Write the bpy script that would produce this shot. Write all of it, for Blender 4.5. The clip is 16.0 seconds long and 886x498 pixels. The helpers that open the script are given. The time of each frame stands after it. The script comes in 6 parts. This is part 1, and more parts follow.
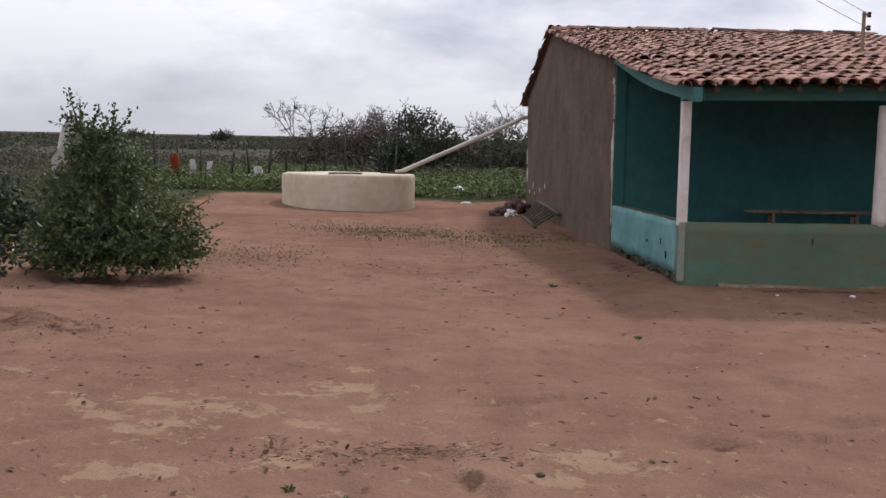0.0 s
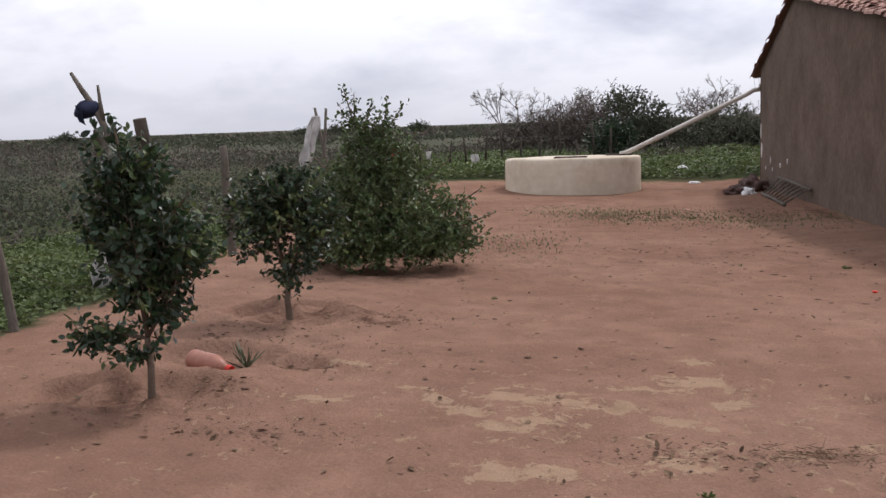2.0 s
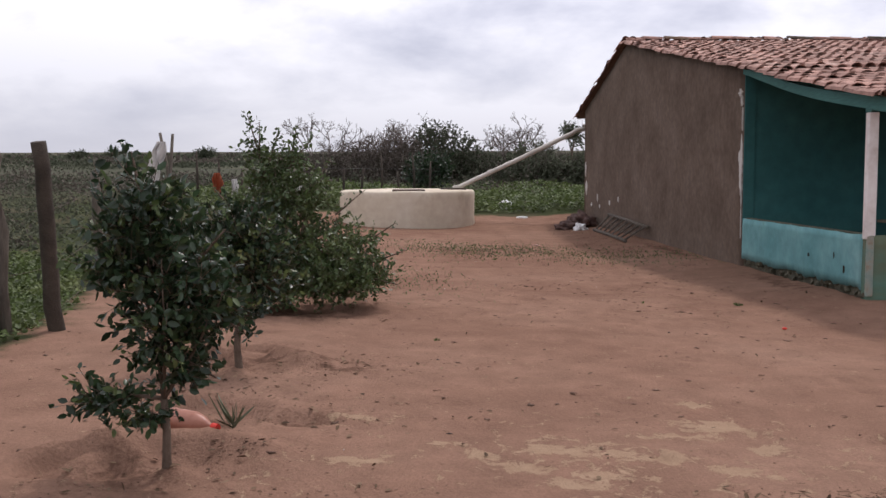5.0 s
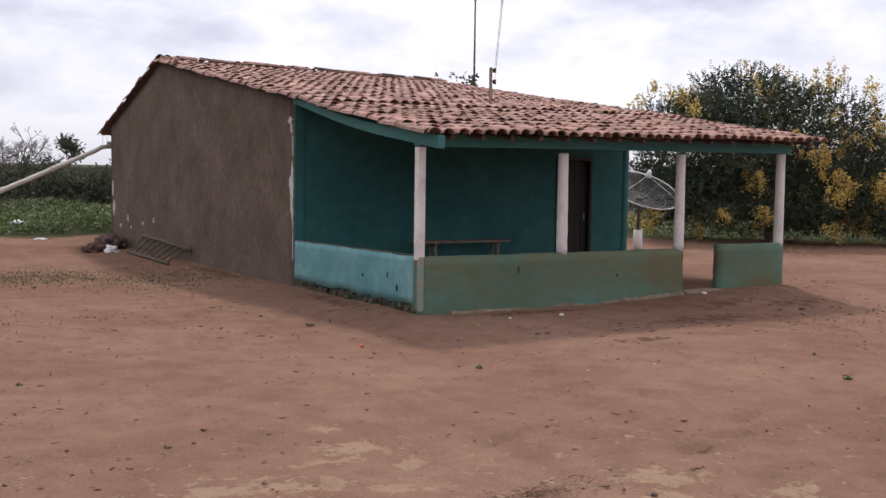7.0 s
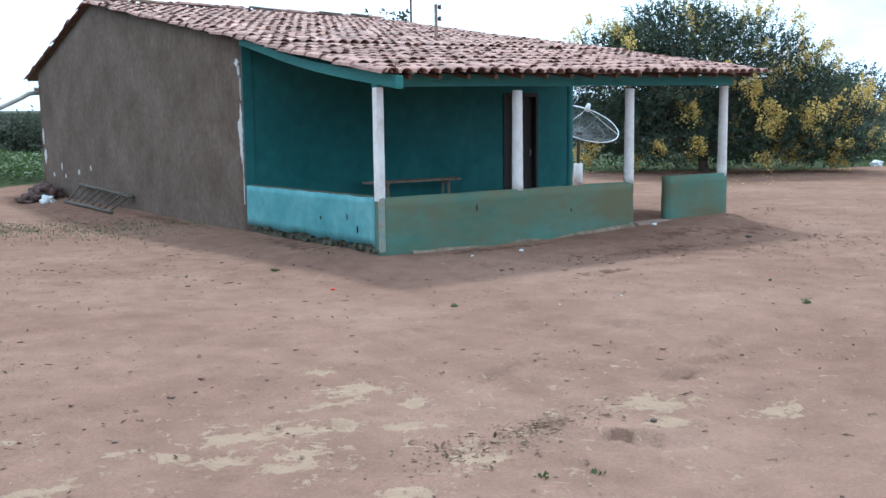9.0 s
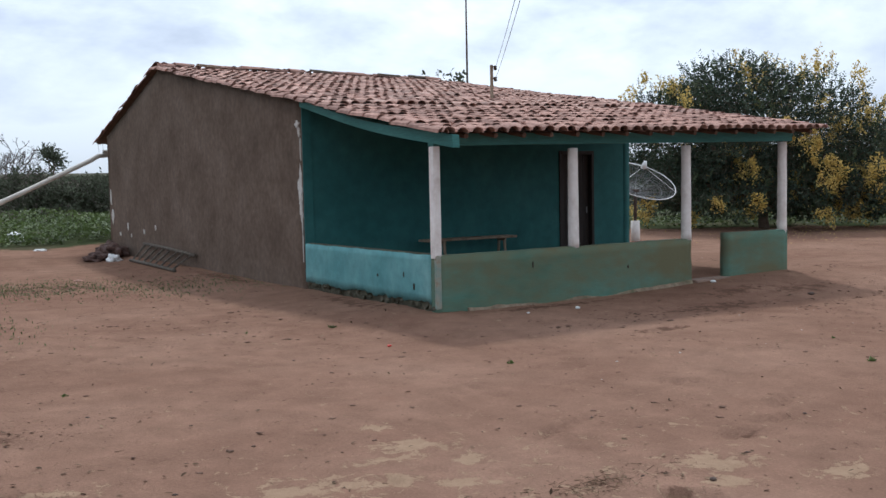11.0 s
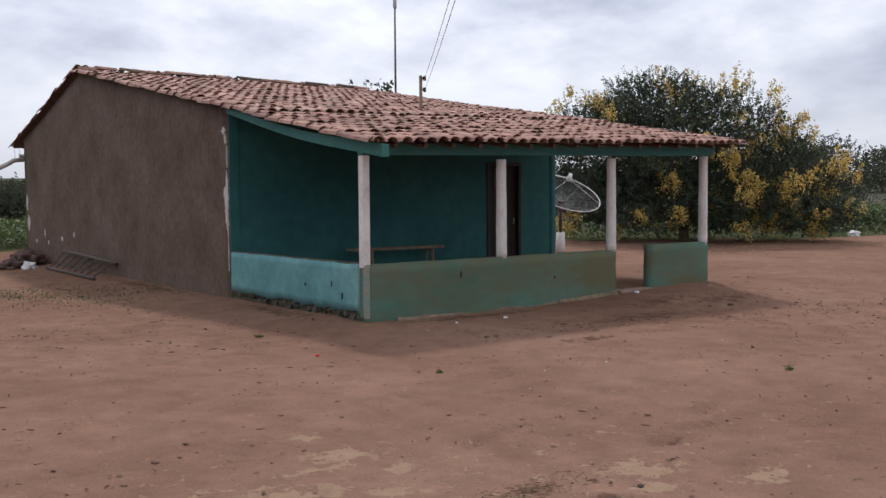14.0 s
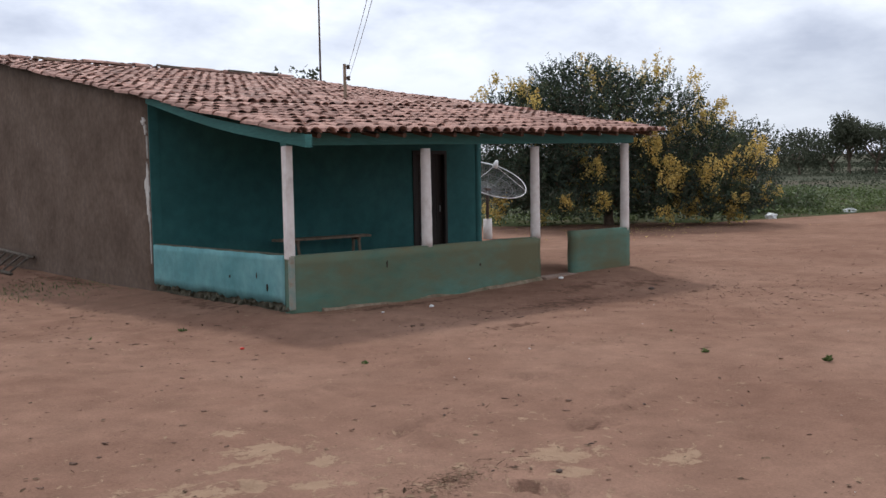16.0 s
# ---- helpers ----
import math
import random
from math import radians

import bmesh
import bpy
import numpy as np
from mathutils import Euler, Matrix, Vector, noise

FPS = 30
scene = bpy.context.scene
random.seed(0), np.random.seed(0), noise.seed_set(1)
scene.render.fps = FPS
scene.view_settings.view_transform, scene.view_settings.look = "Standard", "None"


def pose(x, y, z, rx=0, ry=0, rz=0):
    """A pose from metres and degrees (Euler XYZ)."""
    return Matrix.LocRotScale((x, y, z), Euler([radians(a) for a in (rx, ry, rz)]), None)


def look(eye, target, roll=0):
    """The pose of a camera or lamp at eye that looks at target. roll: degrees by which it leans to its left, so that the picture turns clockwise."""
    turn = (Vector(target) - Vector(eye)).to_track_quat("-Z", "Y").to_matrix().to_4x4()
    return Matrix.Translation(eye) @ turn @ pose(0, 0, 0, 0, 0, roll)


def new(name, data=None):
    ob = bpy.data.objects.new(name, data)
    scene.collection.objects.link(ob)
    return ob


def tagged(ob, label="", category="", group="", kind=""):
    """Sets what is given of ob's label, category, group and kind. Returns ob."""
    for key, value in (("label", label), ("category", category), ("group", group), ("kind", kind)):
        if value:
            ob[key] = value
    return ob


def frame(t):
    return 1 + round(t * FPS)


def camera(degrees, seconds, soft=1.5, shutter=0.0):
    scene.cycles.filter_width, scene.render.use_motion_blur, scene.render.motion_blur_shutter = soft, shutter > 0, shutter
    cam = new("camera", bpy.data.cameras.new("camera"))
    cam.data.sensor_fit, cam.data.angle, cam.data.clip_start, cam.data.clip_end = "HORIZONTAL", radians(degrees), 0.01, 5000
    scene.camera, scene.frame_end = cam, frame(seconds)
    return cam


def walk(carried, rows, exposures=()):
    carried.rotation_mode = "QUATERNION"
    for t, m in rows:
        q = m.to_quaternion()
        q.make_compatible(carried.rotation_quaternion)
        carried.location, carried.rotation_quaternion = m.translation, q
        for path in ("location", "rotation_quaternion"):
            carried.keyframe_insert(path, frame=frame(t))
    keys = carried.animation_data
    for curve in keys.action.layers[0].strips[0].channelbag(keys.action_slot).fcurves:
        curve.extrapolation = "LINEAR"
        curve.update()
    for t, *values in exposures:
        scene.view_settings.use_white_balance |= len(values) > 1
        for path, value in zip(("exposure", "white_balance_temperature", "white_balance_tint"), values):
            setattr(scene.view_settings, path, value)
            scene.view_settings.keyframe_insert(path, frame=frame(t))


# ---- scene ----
cam = camera(50.0, 16.0)
PATH = [
    (0, (0.037, 0.075, 1.389), (0.089, 2.065, 1.197), 1.0),
    (0.5, (-0.182, 0.256, 1.427), (-0.217, 2.244, 1.209), 0.4),
    (1, (-0.417, 0.275, 1.418), (-0.487, 2.266, 1.234), 0.4),
    (1.5, (-0.639, 0.202, 1.438), (-0.871, 2.179, 1.246), -2.0),
    (2, (-0.867, 0.294, 1.385), (-1.217, 2.251, 1.164), -1.8),
    (2.5, (-1.133, 0.379, 1.421), (-1.57, 2.324, 1.254), -0.9),
    (3, (-1.396, 0.373, 1.419), (-1.75, 2.333, 1.241), -0.4),
    (3.2, (-1.484, 0.33, 1.435), (-1.872, 2.283, 1.254), -2.1),
    (5.3, (-2.389, 0.594, 1.468), (-2.15, 2.574, 1.313), -0.6),
    (5.5, (-2.473, 0.639, 1.493), (-2.145, 2.609, 1.373), -1.1),
    (6, (-2.669, 0.745, 1.528), (-2.163, 2.675, 1.387), -0.4),
    (6.5, (-2.86, 0.732, 1.502), (-2.03, 2.547, 1.363), 0.1),
    (7, (-3.036, 0.745, 1.551), (-1.966, 2.429, 1.425), 0.8),
    (7.5, (-3.148, 0.821, 1.592), (-1.946, 2.416, 1.474), -1.1),
    (8, (-3.279, 0.881, 1.575), (-1.96, 2.381, 1.469), 0.0),
    (8.5, (-3.343, 0.918, 1.577), (-2.109, 2.46, 1.262), -0.8),
    (9, (-3.412, 0.905, 1.587), (-2.226, 2.495, 1.33), -0.7),
    (9.5, (-3.445, 0.86, 1.597), (-2.3, 2.486, 1.384), -0.8),
    (9.7, (-3.447, 0.845, 1.594), (-2.302, 2.473, 1.393), -0.9),
    (11.8, (-3.435, 0.873, 1.574), (-2.359, 2.555, 1.473), -1.2),
    (12, (-3.444, 0.906, 1.575), (-2.354, 2.581, 1.482), -1.1),
    (12.5, (-3.476, 0.868, 1.586), (-2.386, 2.543, 1.506), -0.8),
    (13, (-3.468, 0.859, 1.555), (-2.338, 2.506, 1.456), 0.2),
    (13.5, (-3.463, 0.894, 1.567), (-2.269, 2.494, 1.453), 0.0),
    (14, (-3.473, 0.876, 1.567), (-2.248, 2.453, 1.454), -0.4),
    (14.5, (-3.455, 0.859, 1.604), (-2.206, 2.417, 1.49), -0.4),
    (15, (-3.489, 0.883, 1.559), (-2.231, 2.433, 1.441), -0.4),
    (15.5, (-3.458, 0.929, 1.562), (-2.172, 2.454, 1.409), -0.8),
    (16, (-3.452, 0.799, 1.61), (-2.116, 2.281, 1.466), -1.0),
]
EXPOSURES = [(0.0, -0.06, 6300, 16), (0.5, 0.12, 6050, 12), (1.0, 0.14, 5950, 14), (1.5, 0.12, 6100, 15), (2.0, 0.10, 6250, 16), (3.0, 0.06, 6300, 17), (5.5, 0.06, 6300, 18), (7.0, 0.12, 6300, 17), (8.0, 0.02, 6250, 14), (8.3, 0.25, 5800, 7), (8.6, 0.70, 5150, 0), (9.0, 0.88, 4850, -4), (9.7, 0.60, 4850, -4),
             (11.8, -0.06, 6120, 13), (12.5, -0.14, 6150, 14), (16.0, 0.04, 5980, 11)]
walk(cam, [(t, look(eye, target, roll)) for t, eye, target, roll in PATH], EXPOSURES)

# ---- world and light ----
SUN_AZ = (0.36, 0.62)          # the sun stands behind the house, towards +x and +y
SUN_EL = 54.0
world = bpy.data.worlds.new("sky")
scene.world = world
world.use_nodes = True
wt = world.node_tree
wt.nodes.clear()
w_out = wt.nodes.new("ShaderNodeOutputWorld")
w_bg = wt.nodes.new("ShaderNodeBackground")
w_sky = wt.nodes.new("ShaderNodeTexSky")
w_sky.sky_type = "NISHITA"
w_sky.sun_disc = False
w_sky.sun_elevation = radians(SUN_EL)
w_sky.sun_rotation = math.atan2(SUN_AZ[0], SUN_AZ[1])
w_sky.altitude = 400
w_sky.dust_density = 2.0
w_geo = wt.nodes.new("ShaderNodeTexCoord")
w_sep = wt.nodes.new("ShaderNodeSeparateXYZ")
wt.links.new(w_geo.outputs["Generated"], w_sep.inputs[0])


def wmath(op, a, b=0.0):
    n = wt.nodes.new("ShaderNodeMath")
    n.operation = op
    for i, v in enumerate((a, b)):
        if isinstance(v, (int, float)):
            n.inputs[i].default_value = v
        else:
            wt.links.new(v, n.inputs[i])
    return n.outputs[0]


# a flat cloud deck: directions are projected on a plane overhead
w_h = wmath("ADD", wmath("MAXIMUM", w_sep.outputs[2], 0.0), 0.34)
w_vec = wt.nodes.new("ShaderNodeCombineXYZ")
wt.links.new(wmath("DIVIDE", w_sep.outputs[0], w_h), w_vec.inputs[0])
wt.links.new(wmath("DIVIDE", w_sep.outputs[1], w_h), w_vec.inputs[1])


def wnoise(scale, detail, rough, offset, distortion=0.0):
    m = wt.nodes.new("ShaderNodeMapping")
    m.inputs["Location"].default_value = offset
    wt.links.new(w_vec.outputs[0], m.inputs[0])
    n = wt.nodes.new("ShaderNodeTexNoise")
    n.inputs["Scale"].default_value = scale
    n.inputs["Detail"].default_value = detail
    n.inputs["Roughness"].default_value = rough
    n.inputs["Distortion"].default_value = distortion
    wt.links.new(m.outputs[0], n.inputs["Vector"])
    return n.outputs["Fac"]


def wramp(fac, stops):
    r = wt.nodes.new("ShaderNodeValToRGB")
    el = r.color_ramp.elements
    while len(el) < len(stops):
        el.new(0.5)
    for e, (p, c) in zip(el, stops):
        e.position, e.color = p, (*c, 1)
    wt.links.new(fac, r.inputs[0])
    return r.outputs[0]


w_big = wnoise(1.3, 6.0, 0.52, (3.1, 1.7, 0.0), 0.2)
w_fine = wnoise(3.0, 8.0, 0.55, (9.0, 4.0, 0.0), 0.15)
w_fac = wmath("ADD", wmath("MULTIPLY", w_big, 0.62), wmath("MULTIPLY", w_fine, 0.38))
w_cloud = wramp(w_fac, [(0.36, (0.50, 0.52, 0.60)), (0.43, (0.73, 0.745, 0.80)), (0.49, (0.95, 0.955, 0.97)), (0.55, (1.16, 1.16, 1.15))])
# towards the horizon the deck closes into pale haze
w_haze = wramp(w_sep.outputs[2], [(0.0, (1, 1, 1)), (0.05, (0.7, 0.7, 0.7)), (0.18, (0, 0, 0))])
w_mix = wt.nodes.new("ShaderNodeMixRGB")
wt.links.new(w_haze, w_mix.inputs[0])
wt.links.new(w_cloud, w_mix.inputs[1])
w_mix.inputs[2].default_value = (0.64, 0.66, 0.71, 1)
w_gap = wt.nodes.new("ShaderNodeMixRGB")
w_gap.blend_type = "ADD"
w_gap.inputs[0].default_value = 0.012
wt.links.new(w_mix.outputs[0], w_gap.inputs[1])
wt.links.new(w_sky.outputs[0], w_gap.inputs[2])
wt.links.new(w_gap.outputs[0], w_bg.inputs[0])
# the cloud deck is brighter round the veiled sun
w_sun = wt.nodes.new("ShaderNodeVectorMath")
w_sun.operation = "DOT_PRODUCT"
w_sun.inputs[1].default_value = Vector((SUN_AZ[0], SUN_AZ[1], math.hypot(*SUN_AZ) * math.tan(radians(SUN_EL)))).normalized()
wt.links.new(w_geo.outputs["Generated"], w_sun.inputs[0])
w_toward = wmath("MAXIMUM", w_sun.outputs["Value"], 0.0)
wt.links.new(wmath("ADD", wmath("MULTIPLY", wmath("MULTIPLY", w_toward, w_toward), 0.30), 0.81), w_bg.inputs[1])
wt.links.new(w_bg.outputs[0], w_out.inputs[0])

sun = new("sun", bpy.data.lights.new("sun", "SUN"))
sun.data.energy, sun.data.angle, sun.data.color = 1.9, radians(4.8), (1.0, 0.95, 0.88)
_el = radians(SUN_EL)
_k = math.cos(_el) / math.hypot(*SUN_AZ)
sun.matrix_world = look((SUN_AZ[0] * _k * 50, SUN_AZ[1] * _k * 50, math.sin(_el) * 50), (0, 0, 0))


# ---- materials ----
def material(name, stops, scale=3.0, detail=6.0, rough=0.85, bump=0.3, bump_scale=40.0, metallic=0.0, fine=None, stain=None, rnd=0.0, island=0.0, stretch=(1, 1, 1), spec=0.3, translucent=0.0, dist=0.02):
    """Noise-driven colour at two scales with bump. stops: colours along the large noise. fine: (scale, strength).
    stain: (scale, low, high, colour). rnd / island: brightness spread per object / per loose piece."""
    m = bpy.data.materials.new(name)
    m.use_nodes = True
    nt = m.node_tree
    p = nt.nodes["Principled BSDF"]
    tc = nt.nodes.new("ShaderNodeTexCoord")
    mp = nt.nodes.new("ShaderNodeMapping")
    mp.inputs["Scale"].default_value = stretch
    nt.links.new(tc.outputs["Object"], mp.inputs[0])

    def tex(sc, de, ro=0.6):
        n = nt.nodes.new("ShaderNodeTexNoise")
        n.inputs["Scale"].default_value, n.inputs["Detail"].default_value, n.inputs["Roughness"].default_value = sc, de, ro
        nt.links.new(mp.outputs[0], n.inputs["Vector"])
        return n.outputs["Fac"]

    def ramp(fac, st):
        r = nt.nodes.new("ShaderNodeValToRGB")
        el = r.color_ramp.elements
        while len(el) < len(st):
            el.new(0.5)
        for e, (q, c) in zip(el, st):
            e.position, e.color = q, (*c, 1)
        nt.links.new(fac, r.inputs[0])
        return r.outputs[0]

    def mixed(kind, fac, a, b):
        x = nt.nodes.new("ShaderNodeMixRGB")
        x.blend_type = kind
        for i, v in enumerate((fac, a, b)):
            if isinstance(v, float):
                x.inputs[i].default_value = v
            elif isinstance(v, tuple):
                x.inputs[i].default_value = (*v, 1)
            else:
                nt.links.new(v, x.inputs[i])
        return x.outputs[0]

    n = len(stops)
    col = ramp(tex(scale, detail), [(0.3 + 0.4 * i / max(1, n - 1), c) for i, c in enumerate(stops)])
    if fine:
        col = mixed("OVERLAY", fine[1], col, ramp(tex(fine[0], 4.0), [(0.3, (0.25,) * 3), (0.7, (0.75,) * 3)]))
    if stain:
        col = mixed("MIX", ramp(tex(stain[0], 8.0, 0.65), [(stain[1], (0, 0, 0)), (stain[2], (1, 1, 1))]), col, stain[3])
    for spread, node, sock in ((rnd, "ShaderNodeObjectInfo", "Random"), (island, "ShaderNodeNewGeometry", "Random Per Island")):
        if spread:
            o = nt.nodes.new(node)
            r = nt.nodes.new("ShaderNodeMapRange")
            r.inputs[3].default_value, r.inputs[4].default_value = 1 - spread, 1 + spread
            nt.links.new(o.outputs[sock], r.inputs[0])
            hv = nt.nodes.new("ShaderNodeHueSaturation")
            nt.links.new(r.outputs[0], hv.inputs["Value"])
            nt.links.new(col, hv.inputs["Color"])
            col = hv.outputs[0]
    nt.links.new(col, p.inputs["Base Color"])
    p.inputs["Roughness"].default_value, p.inputs["Metallic"].default_value = rough, metallic
    p.inputs["Specular IOR Level"].default_value = spec
    if bump:
        b = nt.nodes.new("ShaderNodeBump")
        b.inputs["Strength"].default_value, b.inputs["Distance"].default_value = bump, dist
        nt.links.new(tex(bump_scale, 6.0), b.inputs["Height"])
        nt.links.new(b.outputs[0], p.inputs["Normal"])
    if translucent:
        out = nt.nodes["Material Output"]
        t = nt.nodes.new("ShaderNodeBsdfTranslucent")
        nt.links.new(col, t.inputs[0])
        ms = nt.nodes.new("ShaderNodeMixShader")
        ms.inputs[0].default_value = translucent
        nt.links.new(p.outputs[0], ms.inputs[1])
        nt.links.new(t.outputs[0], ms.inputs[2])
        nt.links.new(ms.outputs[0], out.inputs[0])
    return m


M = {}
M["mud_wall"] = material("mud_plaster", [(0.100, 0.071, 0.054), (0.136, 0.099, 0.076), (0.164, 0.122, 0.097)], 1.1, 8, 0.95, 0.3, 22, fine=(9, 0.35), stain=(3.0, 0.66, 0.8, (0.30, 0.25, 0.21)), spec=0.15)
M["teal"] = material("teal_limewash", [(0.025, 0.098, 0.099), (0.037, 0.128, 0.127), (0.053, 0.158, 0.155)], 0.7, 7, 0.85, 0.15, 30, fine=(5, 0.25), spec=0.2)
M["turquoise"] = material("turquoise_limewash", [(0.105, 0.265, 0.275), (0.15, 0.325, 0.335), (0.195, 0.365, 0.37)], 1.2, 8, 0.85, 0.15, 30, fine=(6, 0.25), stain=(2.6, 0.60, 0.75, (0.12, 0.26, 0.24)), spec=0.2)
M["green"] = material("green_limewash", [(0.060, 0.142, 0.108), (0.085, 0.188, 0.150), (0.115, 0.230, 0.190)], 1.0, 8, 0.85, 0.15, 30, fine=(6, 0.25), stain=(0.9, 0.34, 0.60, (0.138, 0.134, 0.078)), stretch=(0.6, 1, 1.3), spec=0.2)
M["beam"] = material("green_painted_wood", [(0.045, 0.150, 0.142), (0.066, 0.195, 0.182)], 3, 5, 0.8, 0.3, 25, fine=(20, 0.3), stretch=(0.3, 0.3, 3))
M["whitewash"] = material("whitewashed_post", [(0.60, 0.54, 0.51), (0.72, 0.67, 0.64), (0.78, 0.74, 0.72)], 2.2, 6, 0.9, 0.3, 30, fine=(16, 0.3), stain=(6, 0.66, 0.74, (0.30, 0.22, 0.17)), spec=0.2)
M["worn_corner"] = material("worn_painted_corner", [(0.13, 0.24, 0.22), (0.26, 0.29, 0.25), (0.40, 0.37, 0.32)], 5, 7, 0.9, 0.4, 30, stain=(5, 0.5, 0.66, (0.22, 0.15, 0.09)))
M["footing"] = material("broken_footing", [(0.045, 0.045, 0.032), (0.085, 0.080, 0.055), (0.16, 0.14, 0.105)], 9, 8, 0.95, 0.9, 30, fine=(30, 0.5))
M["lime"] = material("bare_lime", [(0.45, 0.42, 0.39), (0.62, 0.60, 0.57)], 9, 7, 0.95, 0.6, 40)
M["tile"] = material("clay_tile", [(0.26, 0.145, 0.115), (0.39, 0.235, 0.190), (0.50, 0.345, 0.290)], 2.0, 7, 0.9, 0.4, 60, fine=(18, 0.4), stain=(2.6, 0.54, 0.74, (0.14, 0.10, 0.085)), rnd=0.30, spec=0.2)
M["tile_rest"] = material("clay_tile_rest", [(0.26, 0.145, 0.115), (0.39, 0.235, 0.190), (0.50, 0.345, 0.290)], 2.0, 7, 0.9, 0.4, 60, fine=(18, 0.4), stain=(2.6, 0.54, 0.74, (0.14, 0.10, 0.085)), island=0.30, spec=0.2)
M["rafter"] = material("dark_rafter", [(0.09, 0.05, 0.035), (0.14, 0.085, 0.06)], 5, 5, 0.9, 0.4, 30)
# near black: the darkness of the doorway is put into the door's colour
M["door"] = material("doorway_dark_wood", [(0.022, 0.018, 0.017), (0.035, 0.027, 0.024)], 4, 5, 0.7, 0.3, 30, stretch=(5, 5, 0.5))
M["wood"] = material("weathered_wood", [(0.16, 0.115, 0.08), (0.24, 0.18, 0.13), (0.30, 0.24, 0.18)], 5, 6, 0.9, 0.5, 40, fine=(25, 0.4), stretch=(2, 2, 0.4))
M["grey_wood"] = material("grey_weathered_wood", [(0.085, 0.07, 0.058), (0.13, 0.11, 0.09), (0.17, 0.145, 0.12)], 5, 6, 0.95, 0.6, 35, fine=(25, 0.4), stretch=(2, 2, 0.4))
M["dark_wood"] = material("dark_weathered_wood", [(0.035, 0.028, 0.022), (0.075, 0.058, 0.045)], 6, 6, 0.95, 0.6, 35)
M["cement"] = material("cream_cement", [(0.50, 0.42, 0.32), (0.59, 0.51, 0.40), (0.64, 0.57, 0.47)], 0.9, 6, 0.9, 0.15, 30, fine=(5, 0.2), stain=(1.2, 0.58, 0.78, (0.40, 0.30, 0.20)), spec=0.2)
M["pvc"] = material("dusty_white_pvc", [(0.50, 0.46, 0.41), (0.62, 0.58, 0.52)], 2.5, 5, 0.6, 0.1, 20, spec=0.35)
M["metal"] = material("galvanised_metal", [(0.30, 0.30, 0.31), (0.42, 0.42, 0.43)], 6, 4, 0.5, 0.1, 40, metallic=0.6)
M["white_metal"] = material("white_painted_metal", [(0.62, 0.62, 0.62), (0.75, 0.75, 0.75)], 6, 4, 0.5, 0.1, 40)
M["rust"] = material("rusty_pipe", [(0.07, 0.05, 0.045), (0.12, 0.08, 0.065)], 8, 5, 0.8, 0.3, 50, metallic=0.3)
M["mesh_wire"] = material("dull_wire_mesh", [(0.12, 0.12, 0.12), (0.19, 0.19, 0.19)], 6, 4, 0.6, 0.0)
M["wire"] = material("wire_black", [(0.16, 0.16, 0.165), (0.22, 0.22, 0.22)], 8, 2, 0.6, 0.0)
M["cap_cloth"] = material("navy_cloth", [(0.018, 0.022, 0.05), (0.035, 0.04, 0.075)], 9, 5, 0.95, 0.4, 60)
M["white_cloth"] = material("white_plastic_cloth", [(0.55, 0.53, 0.52), (0.74, 0.72, 0.71)], 8, 5, 0.7, 0.4, 30, translucent=0.25)
M["orange_cloth"] = material("orange_cloth", [(0.30, 0.075, 0.035), (0.40, 0.12, 0.06)], 8, 5, 0.9, 0.4, 40)
M["dark_cloth"] = material("dark_rags", [(0.03, 0.022, 0.02), (0.09, 0.05, 0.04), (0.16, 0.12, 0.11)], 6, 6, 0.95, 0.6, 40)
M["bark"] = material("citrus_bark", [(0.10, 0.07, 0.05), (0.17, 0.125, 0.095)], 8, 6, 0.95, 0.6, 60)
M["twig"] = material("dry_twigs", [(0.10, 0.08, 0.07), (0.17, 0.14, 0.12)], 4, 4, 0.95, 0.3, 60)
M["leaf"] = material("citrus_leaf", [(0.013, 0.028, 0.013), (0.023, 0.045, 0.019), (0.040, 0.070, 0.028)], 3.0, 4, 0.36, 0.0, island=0.4, spec=0.45, translucent=0.22)
M["leaf_b"] = material("old_citrus_leaf", [(0.052, 0.080, 0.028), (0.080, 0.115, 0.038), (0.12, 0.14, 0.052)], 3.0, 4, 0.48, 0.0, island=0.4, spec=0.4, translucent=0.25)
M["leaf_c"] = material("olive_citrus_leaf", [(0.050, 0.080, 0.032), (0.080, 0.116, 0.042), (0.122, 0.156, 0.058)], 3.0, 4, 0.42, 0.0, island=0.4, spec=0.4, translucent=0.22)
M["cassia"] = material("cassia_leaf", [(0.030, 0.047, 0.034), (0.048, 0.070, 0.046), (0.076, 0.104, 0.062)], 0.8, 5, 0.6, 0.0, island=0.4, spec=0.25, translucent=0.2)
M["cassia_shoot"] = material("cassia_shoot", [(0.060, 0.080, 0.045), (0.088, 0.112, 0.058), (0.13, 0.15, 0.075)], 0.8, 5, 0.6, 0.0, island=0.35, spec=0.2, translucent=0.25)
M["pineapple"] = material("grey_green_blade", [(0.075, 0.09, 0.05), (0.12, 0.13, 0.08)], 6, 4, 0.6, 0.0, island=0.3)
M["flower"] = material("yellow_flower", [(0.50, 0.36, 0.09), (0.66, 0.50, 0.17)], 2.0, 3, 0.7, 0.0, island=0.35, spec=0.2, translucent=0.25)
M["herb"] = material("green_herb", [(0.060, 0.086, 0.028), (0.090, 0.122, 0.038), (0.13, 0.155, 0.056)], 0.7, 6, 0.6, 0.0, island=0.4, spec=0.3, translucent=0.25)
M["scrub"] = material("dark_scrub_leaf", [(0.062, 0.071, 0.050), (0.086, 0.096, 0.066), (0.115, 0.118, 0.084)], 0.12, 6, 0.9, 0.0, island=0.2, spec=0.0, translucent=0.15)
